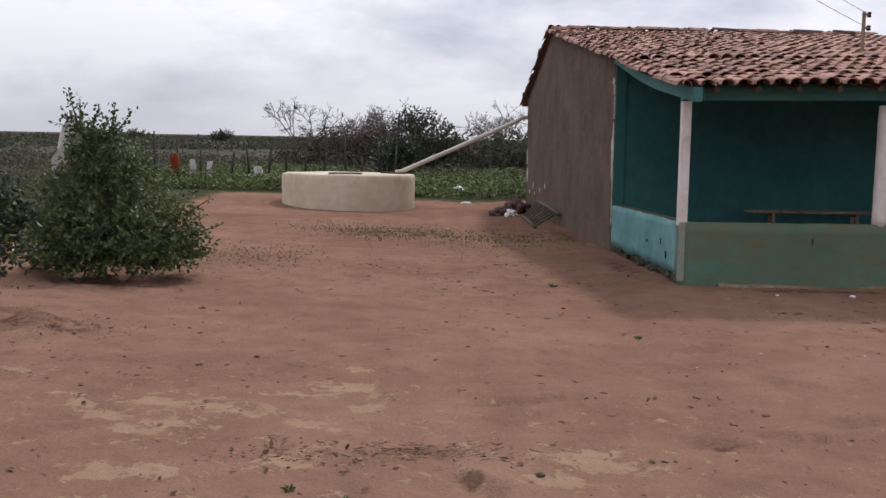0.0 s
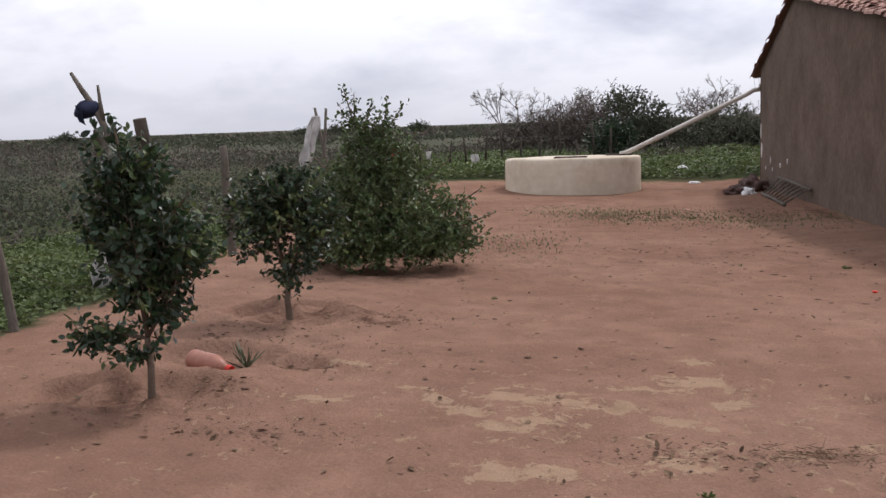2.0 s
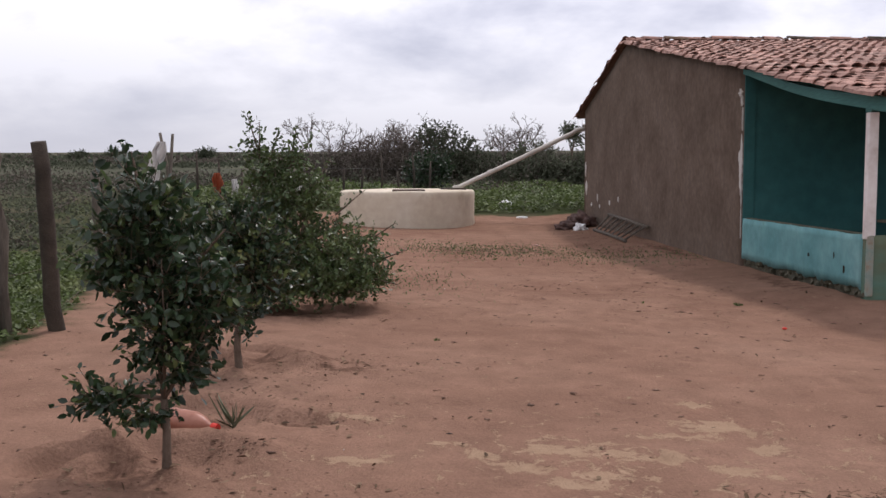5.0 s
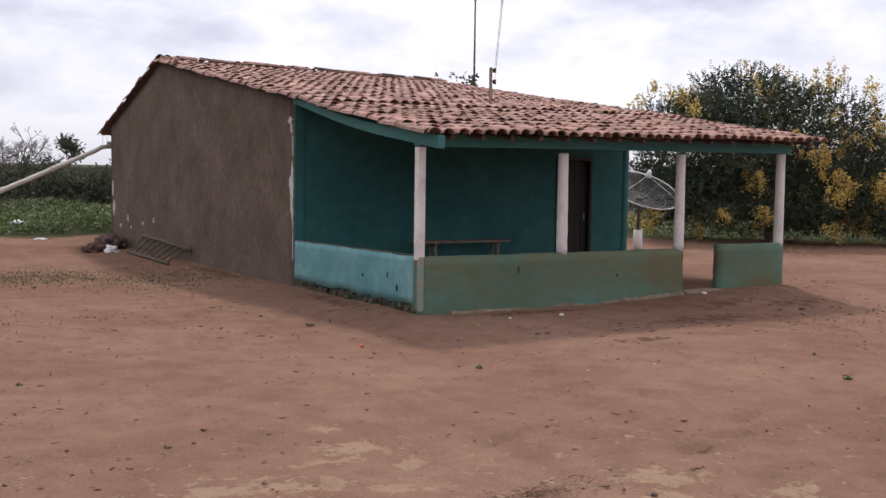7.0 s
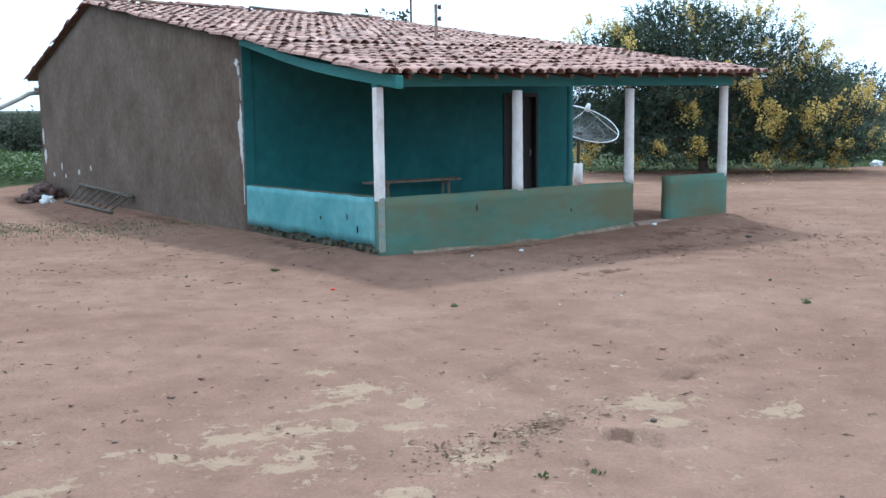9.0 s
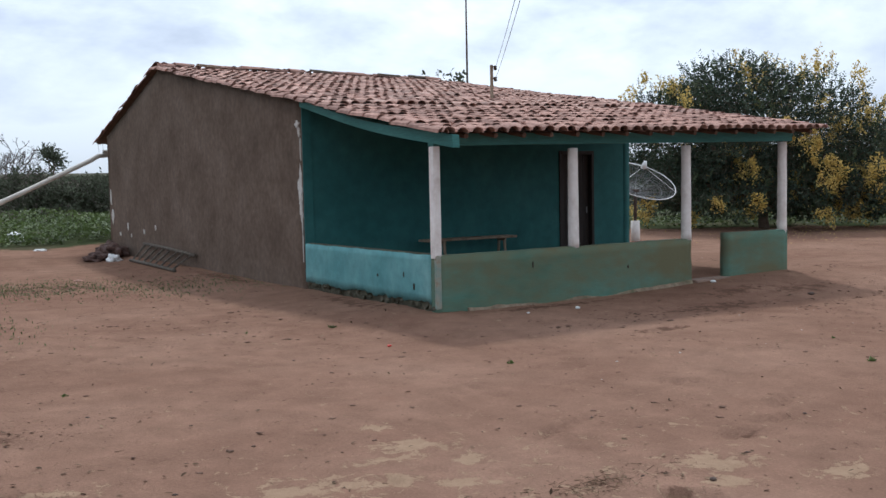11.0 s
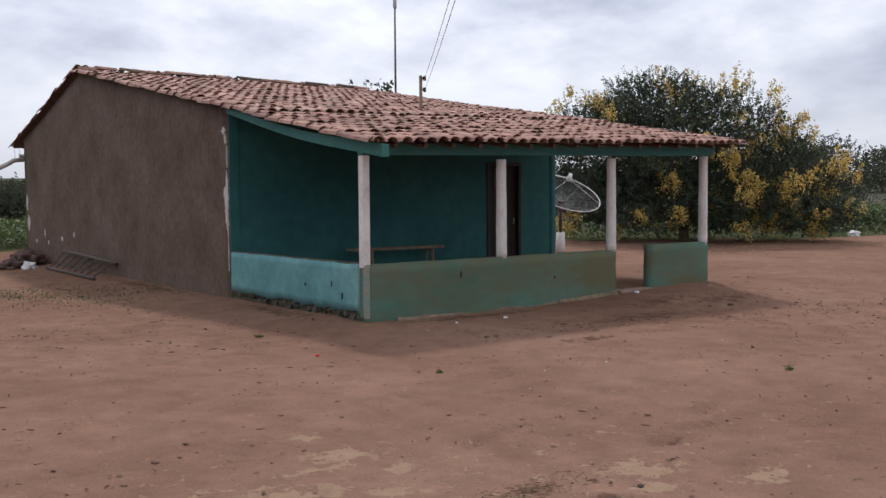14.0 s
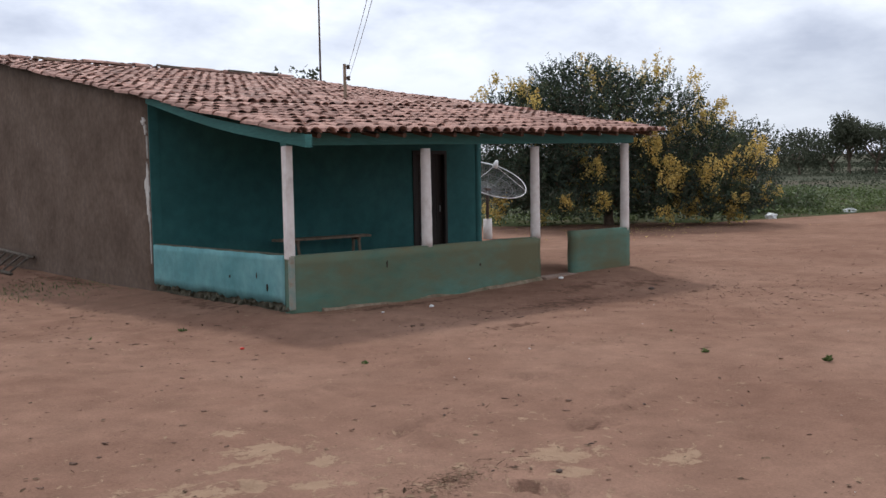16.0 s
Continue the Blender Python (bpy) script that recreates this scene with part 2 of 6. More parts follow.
M["scrub_dry"] = material("dry_scrub", [(0.078, 0.068, 0.058), (0.108, 0.092, 0.077), (0.145, 0.122, 0.10)], 0.1, 6, 0.9, 0.0, island=0.18, spec=0.1, translucent=0.1)
M["clod"] = material("earth_clods", [(0.125, 0.072, 0.050), (0.175, 0.104, 0.074), (0.23, 0.142, 0.104)], 3, 4, 0.95, 0.4, 60, island=0.4, spec=0.15)
M["scuff"] = material("scuffed_dark_soil", [(0.085, 0.052, 0.038), (0.13, 0.080, 0.058), (0.17, 0.105, 0.078)], 3, 4, 0.95, 0.3, 60, island=0.3, spec=0.1)
M["litter"] = material("dead_leaves", [(0.07, 0.045, 0.03), (0.13, 0.085, 0.055), (0.20, 0.14, 0.09)], 3, 4, 0.95, 0.0, island=0.5, spec=0.1)
M["mortar_toe"] = material("dusty_mortar", [(0.16, 0.12, 0.085), (0.24, 0.18, 0.13), (0.30, 0.235, 0.175)], 4, 7, 0.95, 0.5, 30, fine=(20, 0.4), stain=(3, 0.48, 0.62, (0.13, 0.12, 0.075)), spec=0.1)
M["stone"] = material("grey_stone", [(0.075, 0.052, 0.042), (0.13, 0.095, 0.078)], 8, 5, 0.9, 0.6, 50)
M["plastic_red"] = material("red_plastic", [(0.55, 0.03, 0.02), (0.62, 0.05, 0.03)], 6, 3, 0.4, 0.0)
M["plastic_white"] = material("white_plastic", [(0.62, 0.62, 0.62), (0.72, 0.72, 0.72)], 9, 3, 0.5, 0.2, 40)
M["bottle"] = material("dusty_pink_plastic", [(0.40, 0.17, 0.12), (0.52, 0.26, 0.19)], 12, 4, 0.35, 0.15, 40, translucent=0.3)
M["floor"] = material("porch_cement_floor", [(0.20, 0.13, 0.10), (0.30, 0.21, 0.165)], 2, 6, 0.9, 0.3, 30, fine=(12, 0.4))


def ground_material():
    m = bpy.data.materials.new("sandy_earth_and_grass")
    m.use_nodes = True
    nt = m.node_tree
    p = nt.nodes["Principled BSDF"]
    p.inputs["Roughness"].default_value, p.inputs["Specular IOR Level"].default_value = 1.0, 0.0
    tc = nt.nodes.new("ShaderNodeTexCoord")

    def tex(sc, de, ro=0.6, di=0.0):
        n = nt.nodes.new("ShaderNodeTexNoise")
        n.inputs["Scale"].default_value, n.inputs["Detail"].default_value, n.inputs["Roughness"].default_value, n.inputs["Distortion"].default_value = sc, de, ro, di
        nt.links.new(tc.outputs["Object"], n.inputs["Vector"])
        return n.outputs["Fac"]

    def ramp(fac, st):
        r = nt.nodes.new("ShaderNodeValToRGB")
        el = r.color_ramp.elements
        while len(el) < len(st):
            el.new(0.5)
        for e, (q, c) in zip(el, st):
            e.position, e.color = q, (*c, 1)
        nt.links.new(fac, r.inputs[0])
        return r.outputs[0]

    def mixed(kind, fac, a, b):
        x = nt.nodes.new("ShaderNodeMixRGB")
        x.blend_type = kind
        for i, v in enumerate((fac, a, b)):
            if isinstance(v, float):
                x.inputs[i].default_value = v
            else:
                nt.links.new(v, x.inputs[i])
        return x.outputs[0]

    sand = ramp(tex(0.35, 9, 0.6), [(0.3, (0.188, 0.108, 0.077)), (0.5, (0.232, 0.138, 0.099)), (0.7, (0.268, 0.165, 0.120))])
    sand = mixed("OVERLAY", 0.35, sand, ramp(tex(2.6, 8, 0.65), [(0.32, (0.3,) * 3), (0.68, (0.7,) * 3)]))
    sand = mixed("OVERLAY", 0.3, sand, ramp(tex(55, 5, 0.7), [(0.3, (0.25,) * 3), (0.7, (0.75,) * 3)]))
    redder = nt.nodes.new("ShaderNodeRGB")
    redder.outputs[0].default_value = (0.19, 0.097, 0.067, 1)
    sand = mixed("MIX", ramp(tex(1.1, 8, 0.7, 0.4), [(0.6, (0, 0, 0)), (0.78, (0.6,) * 3)]), sand, redder.outputs[0])
    at = nt.nodes.new("ShaderNodeAttribute")
    at.attribute_name = "cover"
    sp = nt.nodes.new("ShaderNodeSeparateXYZ")
    nt.links.new(at.outputs["Vector"], sp.inputs[0])
    cr = nt.nodes.new("ShaderNodeMath")
    cr.operation = "MULTIPLY_ADD"
    nt.links.new(tex(7.5, 10, 0.75, 0.6), cr.inputs[0])
    cr.inputs[1].default_value = 2.2
    nt.links.new(sp.outputs[2], cr.inputs[2])
    crust_mask = ramp(cr.outputs[0], [(0.0, (0, 0, 0)), (0.5, (0, 0, 0)), (1.0, (1, 1, 1))])
    crust_edge = ramp(crust_mask, [(0.60, (0, 0, 0)), (0.68, (0.85, 0.85, 0.85))])
    pale = ramp(tex(9, 8, 0.7), [(0.3, (0.280, 0.186, 0.124)), (0.7, (0.350, 0.246, 0.166))])
    sand = mixed("MIX", crust_edge, sand, pale)
    # darkens the sand: moist dug soil, and shade painted under the big tree
    dark_attr = nt.nodes.new("ShaderNodeAttribute")
    dark_attr.attribute_name = "dark_ground"
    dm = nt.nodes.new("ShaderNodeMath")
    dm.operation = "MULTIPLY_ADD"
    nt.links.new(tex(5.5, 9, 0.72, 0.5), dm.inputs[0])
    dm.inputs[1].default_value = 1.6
    nt.links.new(dark_attr.outputs["Fac"], dm.inputs[2])
    dark_brown = nt.nodes.new("ShaderNodeRGB")
    dark_brown.outputs[0].default_value = (0.098, 0.056, 0.040, 1)
    sand = mixed("MIX", ramp(dm.outputs[0], [(0.80, (0, 0, 0)), (1.0, (0.75,) * 3)]), sand, dark_brown.outputs[0])
    near = ramp(tex(0.5, 9, 0.65), [(0.3, (0.040, 0.050, 0.024)), (0.5, (0.058, 0.066, 0.034)), (0.68, (0.10, 0.082, 0.055))])
    far = ramp(tex(0.018, 12, 0.62), [(0.34, (0.060, 0.068, 0.050)), (0.5, (0.092, 0.092, 0.068)), (0.62, (0.125, 0.105, 0.082)), (0.72, (0.21, 0.15, 0.115))])
    grass = mixed("MIX", sp.outputs[1], near, far)
    wob = nt.nodes.new("ShaderNodeMath")
    wob.operation = "ADD"
    nt.links.new(sp.outputs[0], wob.inputs[0])
    nz = nt.nodes.new("ShaderNodeMapRange")
    nz.inputs[3].default_value, nz.inputs[4].default_value = -0.35, 0.35
    nt.links.new(tex(1.7, 9, 0.7), nz.inputs[0])
    nt.links.new(nz.outputs[0], wob.inputs[1])
    col = mixed("MIX", ramp(wob.outputs[0], [(0.42, (0, 0, 0)), (0.58, (1, 1, 1))]), sand, grass)
    nt.links.new(col, p.inputs["Base Color"])
    b = nt.nodes.new("ShaderNodeBump")
    b.inputs["Strength"].default_value, b.inputs["Distance"].default_value = 0.55, 0.03
    ad = nt.nodes.new("ShaderNodeMath")
    ad.operation = "ADD"
    nt.links.new(tex(7, 9, 0.7), ad.inputs[0])
    nt.links.new(tex(45, 4, 0.7), ad.inputs[1])
    ae = nt.nodes.new("ShaderNodeMath")
    ae.operation = "MULTIPLY_ADD"
    nt.links.new(crust_edge, ae.inputs[0])
    ae.inputs[1].default_value = 0.45
    nt.links.new(ad.outputs[0], ae.inputs[2])
    nt.links.new(ae.outputs[0], b.inputs["Height"])
    nt.links.new(b.outputs[0], p.inputs["Normal"])
    return m


M["ground"] = ground_material()


# ---- mesh tools ----
rng = np.random.default_rng(7)


def mesh_np(name, verts, faces, mat, smooth=False):
    """A mesh from arrays: verts (n, 3), faces (m, 3 or 4)."""
    verts, faces = np.asarray(verts, np.float32), np.asarray(faces, np.int32)
    me = bpy.data.meshes.new(name)
    k = faces.shape[1]
    me.vertices.add(len(verts))
    me.vertices.foreach_set("co", verts.ravel())
    me.loops.add(faces.size)
    me.loops.foreach_set("vertex_index", faces.ravel())
    me.polygons.add(len(faces))
    me.polygons.foreach_set("loop_start", np.arange(len(faces), dtype=np.int32) * k)
    me.polygons.foreach_set("loop_total", np.full(len(faces), k, np.int32))
    me.update(calc_edges=True)
    me.materials.append(mat)
    if smooth:
        me.polygons.foreach_set("use_smooth", np.ones(len(faces), bool))
    return me


def done(bm, name, mat, smooth=False):
    me = bpy.data.meshes.new(name)
    bm.normal_update()
    bm.to_mesh(me)
    bm.free()
    me.materials.append(mat)
    if smooth:
        for f in me.polygons:
            f.use_smooth = True
    return me


def part(name, bm, mat, parent=None, label="", smooth=False):
    """Links a bmesh (or a mesh) as one object under a thing or a part."""
    me = bm if isinstance(bm, bpy.types.Mesh) else done(bm, name, mat, smooth)
    ob = new(name, me)
    if parent is not None:
        ob.parent = parent
    if label:
        ob["label"] = label
    return ob


def thing(name, label, category, group="", kind="", at=None):
    return tagged(new(name), label, category, group, kind) if at is None else _placed(tagged(new(name), label, category, group, kind), at)


def _placed(ob, m):
    ob.matrix_world = m
    return ob


def add_box(bm, lo, hi, bevel=0.0, m=None):
    """A box from corner to corner, with softened edges."""
    lo, hi = Vector(lo), Vector(hi)
    r = bmesh.ops.create_cube(bm, size=1.0)
    vs = r["verts"]
    for v in vs:
        v.co = Vector([(lo[i] + hi[i]) / 2 + v.co[i] * (hi[i] - lo[i]) for i in range(3)])
    if bevel:
        es = list({e for v in vs for e in v.link_edges})
        vs = bmesh.ops.bevel(bm, geom=es, offset=bevel, segments=2, affect="EDGES", profile=0.6)["verts"]
    if m is not None:
        bmesh.ops.transform(bm, matrix=m, verts=list(vs))
    return vs


def tube(bm, pts, radii, sides=8, cap=True):
    """A tapered tube along points."""
    pts = [Vector(p) for p in pts]
    if isinstance(radii, (int, float)):
        radii = [radii] * len(pts)
    rings = []
    for i, p in enumerate(pts):
        d = (pts[min(i + 1, len(pts) - 1)] - pts[max(i - 1, 0)]).normalized()
        a = d.orthogonal().normalized() if i == 0 else (prev - d * prev.dot(d)).normalized()
        prev = a
        b = d.cross(a)
        rings.append([bm.verts.new(p + radii[i] * (math.cos(2 * math.pi * k / sides) * a + math.sin(2 * math.pi * k / sides) * b)) for k in range(sides)])
    for r, s in zip(rings, rings[1:]):
        for k in range(sides):
            bm.faces.new((r[k], r[(k + 1) % sides], s[(k + 1) % sides], s[k]))
    if cap:
        bm.faces.new(rings[0][::-1])
        bm.faces.new(rings[-1])


def roughen(bm, amount, scale, seed=0.0):
    for v in bm.verts:
        n = noise.noise_vector(v.co * scale + Vector((seed, seed * 2, 0)))
        v.co += n * amount


def sheet(bm, origin, u, v, nu, nv):
    """A flat quad grid."""
    o, u, v = Vector(origin), Vector(u), Vector(v)
    g = [[bm.verts.new(o + u * (i / nu) + v * (j / nv)) for i in range(nu + 1)] for j in range(nv + 1)]
    for j in range(nv):
        for i in range(nu):
            bm.faces.new((g[j][i], g[j][i + 1], g[j + 1][i + 1], g[j + 1][i]))
    return g


LEAF_UV = np.array([[0, 0, 0], [-0.5, 0.30, 0.10], [-0.42, 0.70, 0.10], [0, 1, -0.06], [0.42, 0.70, 0.10], [0.5, 0.30, 0.10]])


def leaves(pos, along, size, width=0.5, spin=None):
    """Folded oval leaves at pos (n, 3), pointing along (n, 3). Returns verts, quads."""
    n = len(pos)
    along = along / np.linalg.norm(along, axis=1, keepdims=True)
    ref = rng.normal(size=(n, 3)) if spin is None else spin
    side = np.cross(along, ref)
    side /= np.linalg.norm(side, axis=1, keepdims=True) + 1e-9
    up = np.cross(side, along)
    size = np.broadcast_to(size, (n,))[:, None, None]
    u = LEAF_UV[None] * np.array([width, 1, width])
    v = pos[:, None] + size * (u[..., :1] * side[:, None] + u[..., 1:2] * along[:, None] + u[..., 2:] * up[:, None])
    f = np.array([[0, 3, 2, 1], [0, 5, 4, 3]])[None] + 6 * np.arange(n)[:, None, None]
    return v.reshape(-1, 3), f.reshape(-1, 4)


def join(chunks):
    vs, fs, k = [], [], 0
    for v, f in chunks:
        vs.append(v)
        fs.append(f + k)
        k += len(v)
    return np.concatenate(vs), np.concatenate(fs)


def stick(a, b, ra, rb):
    """A four-sided tapered stick; arrays (n, 3) and (n,)."""
    d = b - a
    d = d / (np.linalg.norm(d, axis=1, keepdims=True) + 1e-9)
    s = np.cross(d, np.array([0.31, 0.17, 0.93]))
    s /= np.linalg.norm(s, axis=1, keepdims=True) + 1e-9
    t = np.cross(d, s)
    c = [s, t, -s, -t]
    v = np.stack([a + ra[:, None] * q for q in c] + [b + rb[:, None] * q for q in c], 1)
    f = np.array([[i, (i + 1) % 4, 4 + (i + 1) % 4, 4 + i] for i in range(4)])[None] + 8 * np.arange(len(a))[:, None, None]
    return v.reshape(-1, 3), f.reshape(-1, 4)


def in_lobes(lobes, n, shell=0.45):
    """Points inside ellipsoids (cx, cy, cz, rx, ry, rz), denser towards the shell, and their outward directions."""
    lobes = np.array(lobes, float)
    w = np.prod(lobes[:, 3:], axis=1) ** 0.8
    pick = rng.choice(len(lobes), n, p=w / w.sum())
    d = rng.normal(size=(n, 3))
    d /= np.linalg.norm(d, axis=1, keepdims=True)
    r = rng.random(n) ** shell
    return lobes[pick, :3] + d * r[:, None] * lobes[pick, 3:], d


def sprays(lobes, n, per, leaf, width, length, up=0.35, shell=0.45):
    """Leafy twigs: n twigs in the lobes with per leaves each. Returns leaf and twig chunks."""
    p, d = in_lobes(lobes, n, shell)
    d = d * np.array([1, 1, 0.7]) + np.array([0, 0, up]) + rng.normal(scale=0.35, size=(n, 3))
    d /= np.linalg.norm(d, axis=1, keepdims=True)
    ln = length * rng.uniform(0.6, 1.3, n)
    k = np.linspace(0.15, 1.0, per)
    base = p[:, None] + d[:, None] * (k[None, :, None] - 0.5) * ln[:, None, None]
    out = d[:, None] * 0.55 + rng.normal(scale=0.7, size=(n, per, 3)) + np.array([0, 0, -0.12])
    lv = leaves(base.reshape(-1, 3), out.reshape(-1, 3), leaf * rng.uniform(0.6, 1.25, n * per), width)
    tw = stick(p - d * (0.5 * ln)[:, None], p + d * (0.5 * ln)[:, None], np.full(n, 0.05 * leaf), np.full(n, 0.02 * leaf))
    return lv, tw, p, d


def limbs(bm, foot, tips, r0, sides=7, fork=0.35, wob=0.06):
    """A tapered trunk with one limb to each tip."""
    foot = Vector(foot)
    mid = Vector((0, 0, 0))
    for t in tips:
        mid += Vector(t)
    mid /= len(tips)
    split = foot.lerp(Vector((foot.x * 0.8 + mid.x * 0.2, foot.y * 0.8 + mid.y * 0.2, mid.z)), fork)
    tube(bm, [foot - Vector((0, 0, 0.08)), foot + Vector((0, 0, 0.03)), foot.lerp(split, 0.5) + Vector((random.uniform(-1, 1), random.uniform(-1, 1), 0)) * wob * 0.3, split], [r0 * 1.45, r0 * 1.1, r0, r0 * 0.85], sides)
    for t in tips:
        t = Vector(t)
        q = split.lerp(t, 0.45) + Vector((random.uniform(-1, 1), random.uniform(-1, 1), random.uniform(0, 1))) * wob
        tube(bm, [split, q, t], [r0 * 0.62, r0 * 0.38, r0 * 0.1], 5)


# ---- ground ----
TREES = ((-3.34, 4.99), (-3.39, 7.40), (-3.42, 10.52))


CLUMPS = [(-3.5, 4.75, 0.35, 0.2), (-3.1, 6.35, 0.35, 0.2), (-2.78, 5.94, 0.25, 0.15), (-2.75, 7.6, 0.4, 0.25), (-3.5, 6.9, 0.35, 0.2), (-2.61, 4.54, 0.3, 0.12), (-3.14, 5.24, 0.25, 0.12), (0.05, 4.65, 0.45, 0.12), (-0.5, 4.55, 0.3, 0.12), (-2.5, 7.4, 0.4, 0.2), (-3.3, 9.8, 0.8, 0.3), (5.2, 9.3, 1.2, 0.35), (1.0, 17.6, 1.2, 0.9), (-1.0, 18.2, 1.2, 0.7), (8.2, 7.6, 1.5, 0.6), (2.0, 21.0, 0.4, 2.0), (10.0, 8.0, 1.5, 0.8), (0.9, 11.5, 0.8, 1.0), (0.5, 14.5, 0.9, 1.2)]


def lines(fine_lo, fine_hi, step, reach, grow=1.13):
    a = list(np.arange(fine_lo, fine_hi + 1e-6, step))
    d = step
    while a[-1] < reach:
        d *= grow
        a.append(a[-1] + d)
    d = step
    b = [fine_lo]
    while b[-1] > -reach:
        d *= grow
        b.append(b[-1] - d)
    return np.array(b[:0:-1] + a)


def smooth01(t):
    t = np.clip(t, 0, 1)
    return t * t * (3 - 2 * t)


def wave_noise(x, y, seed, octaves, base):
    """Cheap smooth noise from rotated sine sums."""
    r = np.random.default_rng(seed)
    out = np.zeros_like(x)
    for o in range(octaves):
        for _ in range(5):
            a, ph, s = r.uniform(0, 6.283), r.uniform(0, 6.283), base * 2 ** o * r.uniform(0.7, 1.4)
            out += np.sin((x * math.cos(a) + y * math.sin(a)) * s + ph) / 2 ** o
    return out / 5


def yard_back(x):
    return np.interp(x, [-40, 4, 17, 25, 33, 60, 200], [27.8, 27.8, 24.5, 17.9, 15.8, 12.0, -10.0])


def outside(x, y):
    """Metres past the edge of the bare yard (negative inside)."""
    return np.maximum(np.maximum(-5.9 + 0.55 * smooth01((13 - y) / 4) - x, y - yard_back(x)), -25 - y)


def height(x, y):
    x, y = np.asarray(x, float), np.asarray(y, float)
    d = np.hypot(x, y)
    far = np.maximum(outside(x, y), 0)
    z = 0.0195 * np.maximum(d - 26, 0) * np.where(x < 0, np.maximum(y, 0) / np.maximum(d, 1), 1) + 0.05 * np.clip(y - 24.5, 0, 4) * smooth01((12 - x) / 8)
    z = z + 0.025 * wave_noise(x, y, 3, 3, 0.7) * smooth01((60 - d) / 30) - 0.02
    z = z + 0.010 * wave_noise(x, y, 5, 3, 5.0) * smooth01((30 - d) / 15)
    z = z + 0.35 * wave_noise(x, y, 9, 3, 0.05) * smooth01((far - 20) / 60)
    z = z + 0.10 * smooth01((x - 6.5) / 2.5) * smooth01((y - 8.5) / 2.0) * smooth01((13 - x) / 3)
    # the yard falls gently from the fence, and rises again to the foot of the house
    fall = -0.028 * (np.clip(x, -4.5, 1.6) + 1.2)
    z = z + np.where(fall < 0, fall * (1 - smooth01((x - 1.5) / 1.5) * smooth01((y - 8.5) / 2.0)), fall) * smooth01((70 - d) / 40)
    # watering basins round the young trees, with a raised rim
    for (tx, ty), r in zip(TREES, (0.45, 0.5, 0.85)):
        q = np.hypot(x - tx, y - ty) / r
        z = z + 0.030 * np.exp(-(q / 1.5) ** 4) * wave_noise(x, y, 25, 2, 13.0)
        z = z + 0.10 * np.exp(-((q - 1.05) / 0.28) ** 2) * (0.7 + 0.6 * wave_noise(x, y, 21, 2, 4.0)) * smooth01((y - ty + 0.15) / 0.35) - 0.05 * np.exp(-(q / 0.7) ** 4) + 0.05 * np.exp(-(q / 0.22) ** 2)
    # pits dug beside the trunks, and the hole with the bottle
    for px, py, r, depth in ((-3.8, 5.06, 0.2, 0.10), (-3.75, 7.65, 0.24, 0.13), (-3.4, 7.95, 0.2, 0.09), (-3.45, 6.02, 0.36, 0.085), (-2.80, 5.92, 0.15, 0.06)):
        q = np.hypot((x - px) * 0.8, y - py) / r
        z = z - depth * np.exp(-q ** 10) + 0.8 * depth * np.exp(-((q - 1.2) / 0.18) ** 2) * (0.55 + 0.7 * wave_noise(x, y, 22, 2, 5.0)) * smooth01((y - py) / (0.8 * r))
    # ground churned by feet
    for cx, cy, sx, sy in CLUMPS:
        z = z + 0.010 * np.exp(-((x - cx) / (1.5 * sx)) ** 2 - ((y - cy) / (1.5 * sy)) ** 2) * wave_noise(x, y, 28, 2, 16.0)
    # scrapes left by feet and tyres
    for sx, sy, a, l, w in ((1.64, 4.97, -0.45, 0.24, 0.085), (2.19, 5.07, 0.1, 0.16, 0.06), (2.67, 5.42, 0.35, 0.25, 0.06), (0.28, 4.25, -0.9, 0.22, 0.06), (2.6, 6.3, -0.6, 0.3, 0.07), (0.75, 5.75, 0.35, 0.4, 0.05), (4.5, 8.4, 0.0, 0.35, 0.06), (0.35, 4.1, -0.5, 0.12, 0.08)):
        u, v = (x - sx) * math.cos(a) + (y - sy) * math.sin(a), -(x - sx) * math.sin(a) + (y - sy) * math.cos(a)
        e = np.exp(-(u / l) ** 4 - (v / w) ** 4)
        z = z - 0.026 * e * (1 + 0.5 * np.sin(u * 45)) + 0.016 * np.exp(-(u / l) ** 4 - ((v - 1.6 * w) / w) ** 2)
    return z


def ground_z(x, y):
    return float(height(np.array([x]), np.array([y]))[0])


CRUSTS = ((-1.39, 5.42, 0.17, 0.10), (-1.10, 5.32, 0.10, 0.07), (-0.36, 5.92, 0.20, 0.10), (-0.36, 6.40, 0.12, 0.05), (-0.24, 5.48, 0.08, 0.05), (-1.62, 5.08, 0.08, 0.06), (-1.81, 5.28, 0.07, 0.05), (-1.39, 4.86, 0.10, 0.05),
          (-1.36, 4.19, 0.09, 0.07), (-1.16, 4.24, 0.10, 0.08), (-1.23, 4.97, 0.10, 0.05), (-0.90, 5.28, 0.10, 0.06), (-2.45, 5.18, 0.12, 0.06), (-2.42, 5.98, 0.12, 0.05), (-1.96, 5.49, 0.07, 0.03), (-1.82, 5.33, 0.07, 0.03),
          (-2.50, 6.00, 0.12, 0.04), (0.92, 4.61, 0.17, 0.10), (0.72, 4.30, 0.12, 0.06), (-0.60, 4.43, 0.10, 0.08), (-0.57, 5.11, 0.09, 0.05), (1.45, 4.10, 0.16, 0.07), (-0.62, 5.70, 0.12, 0.04))



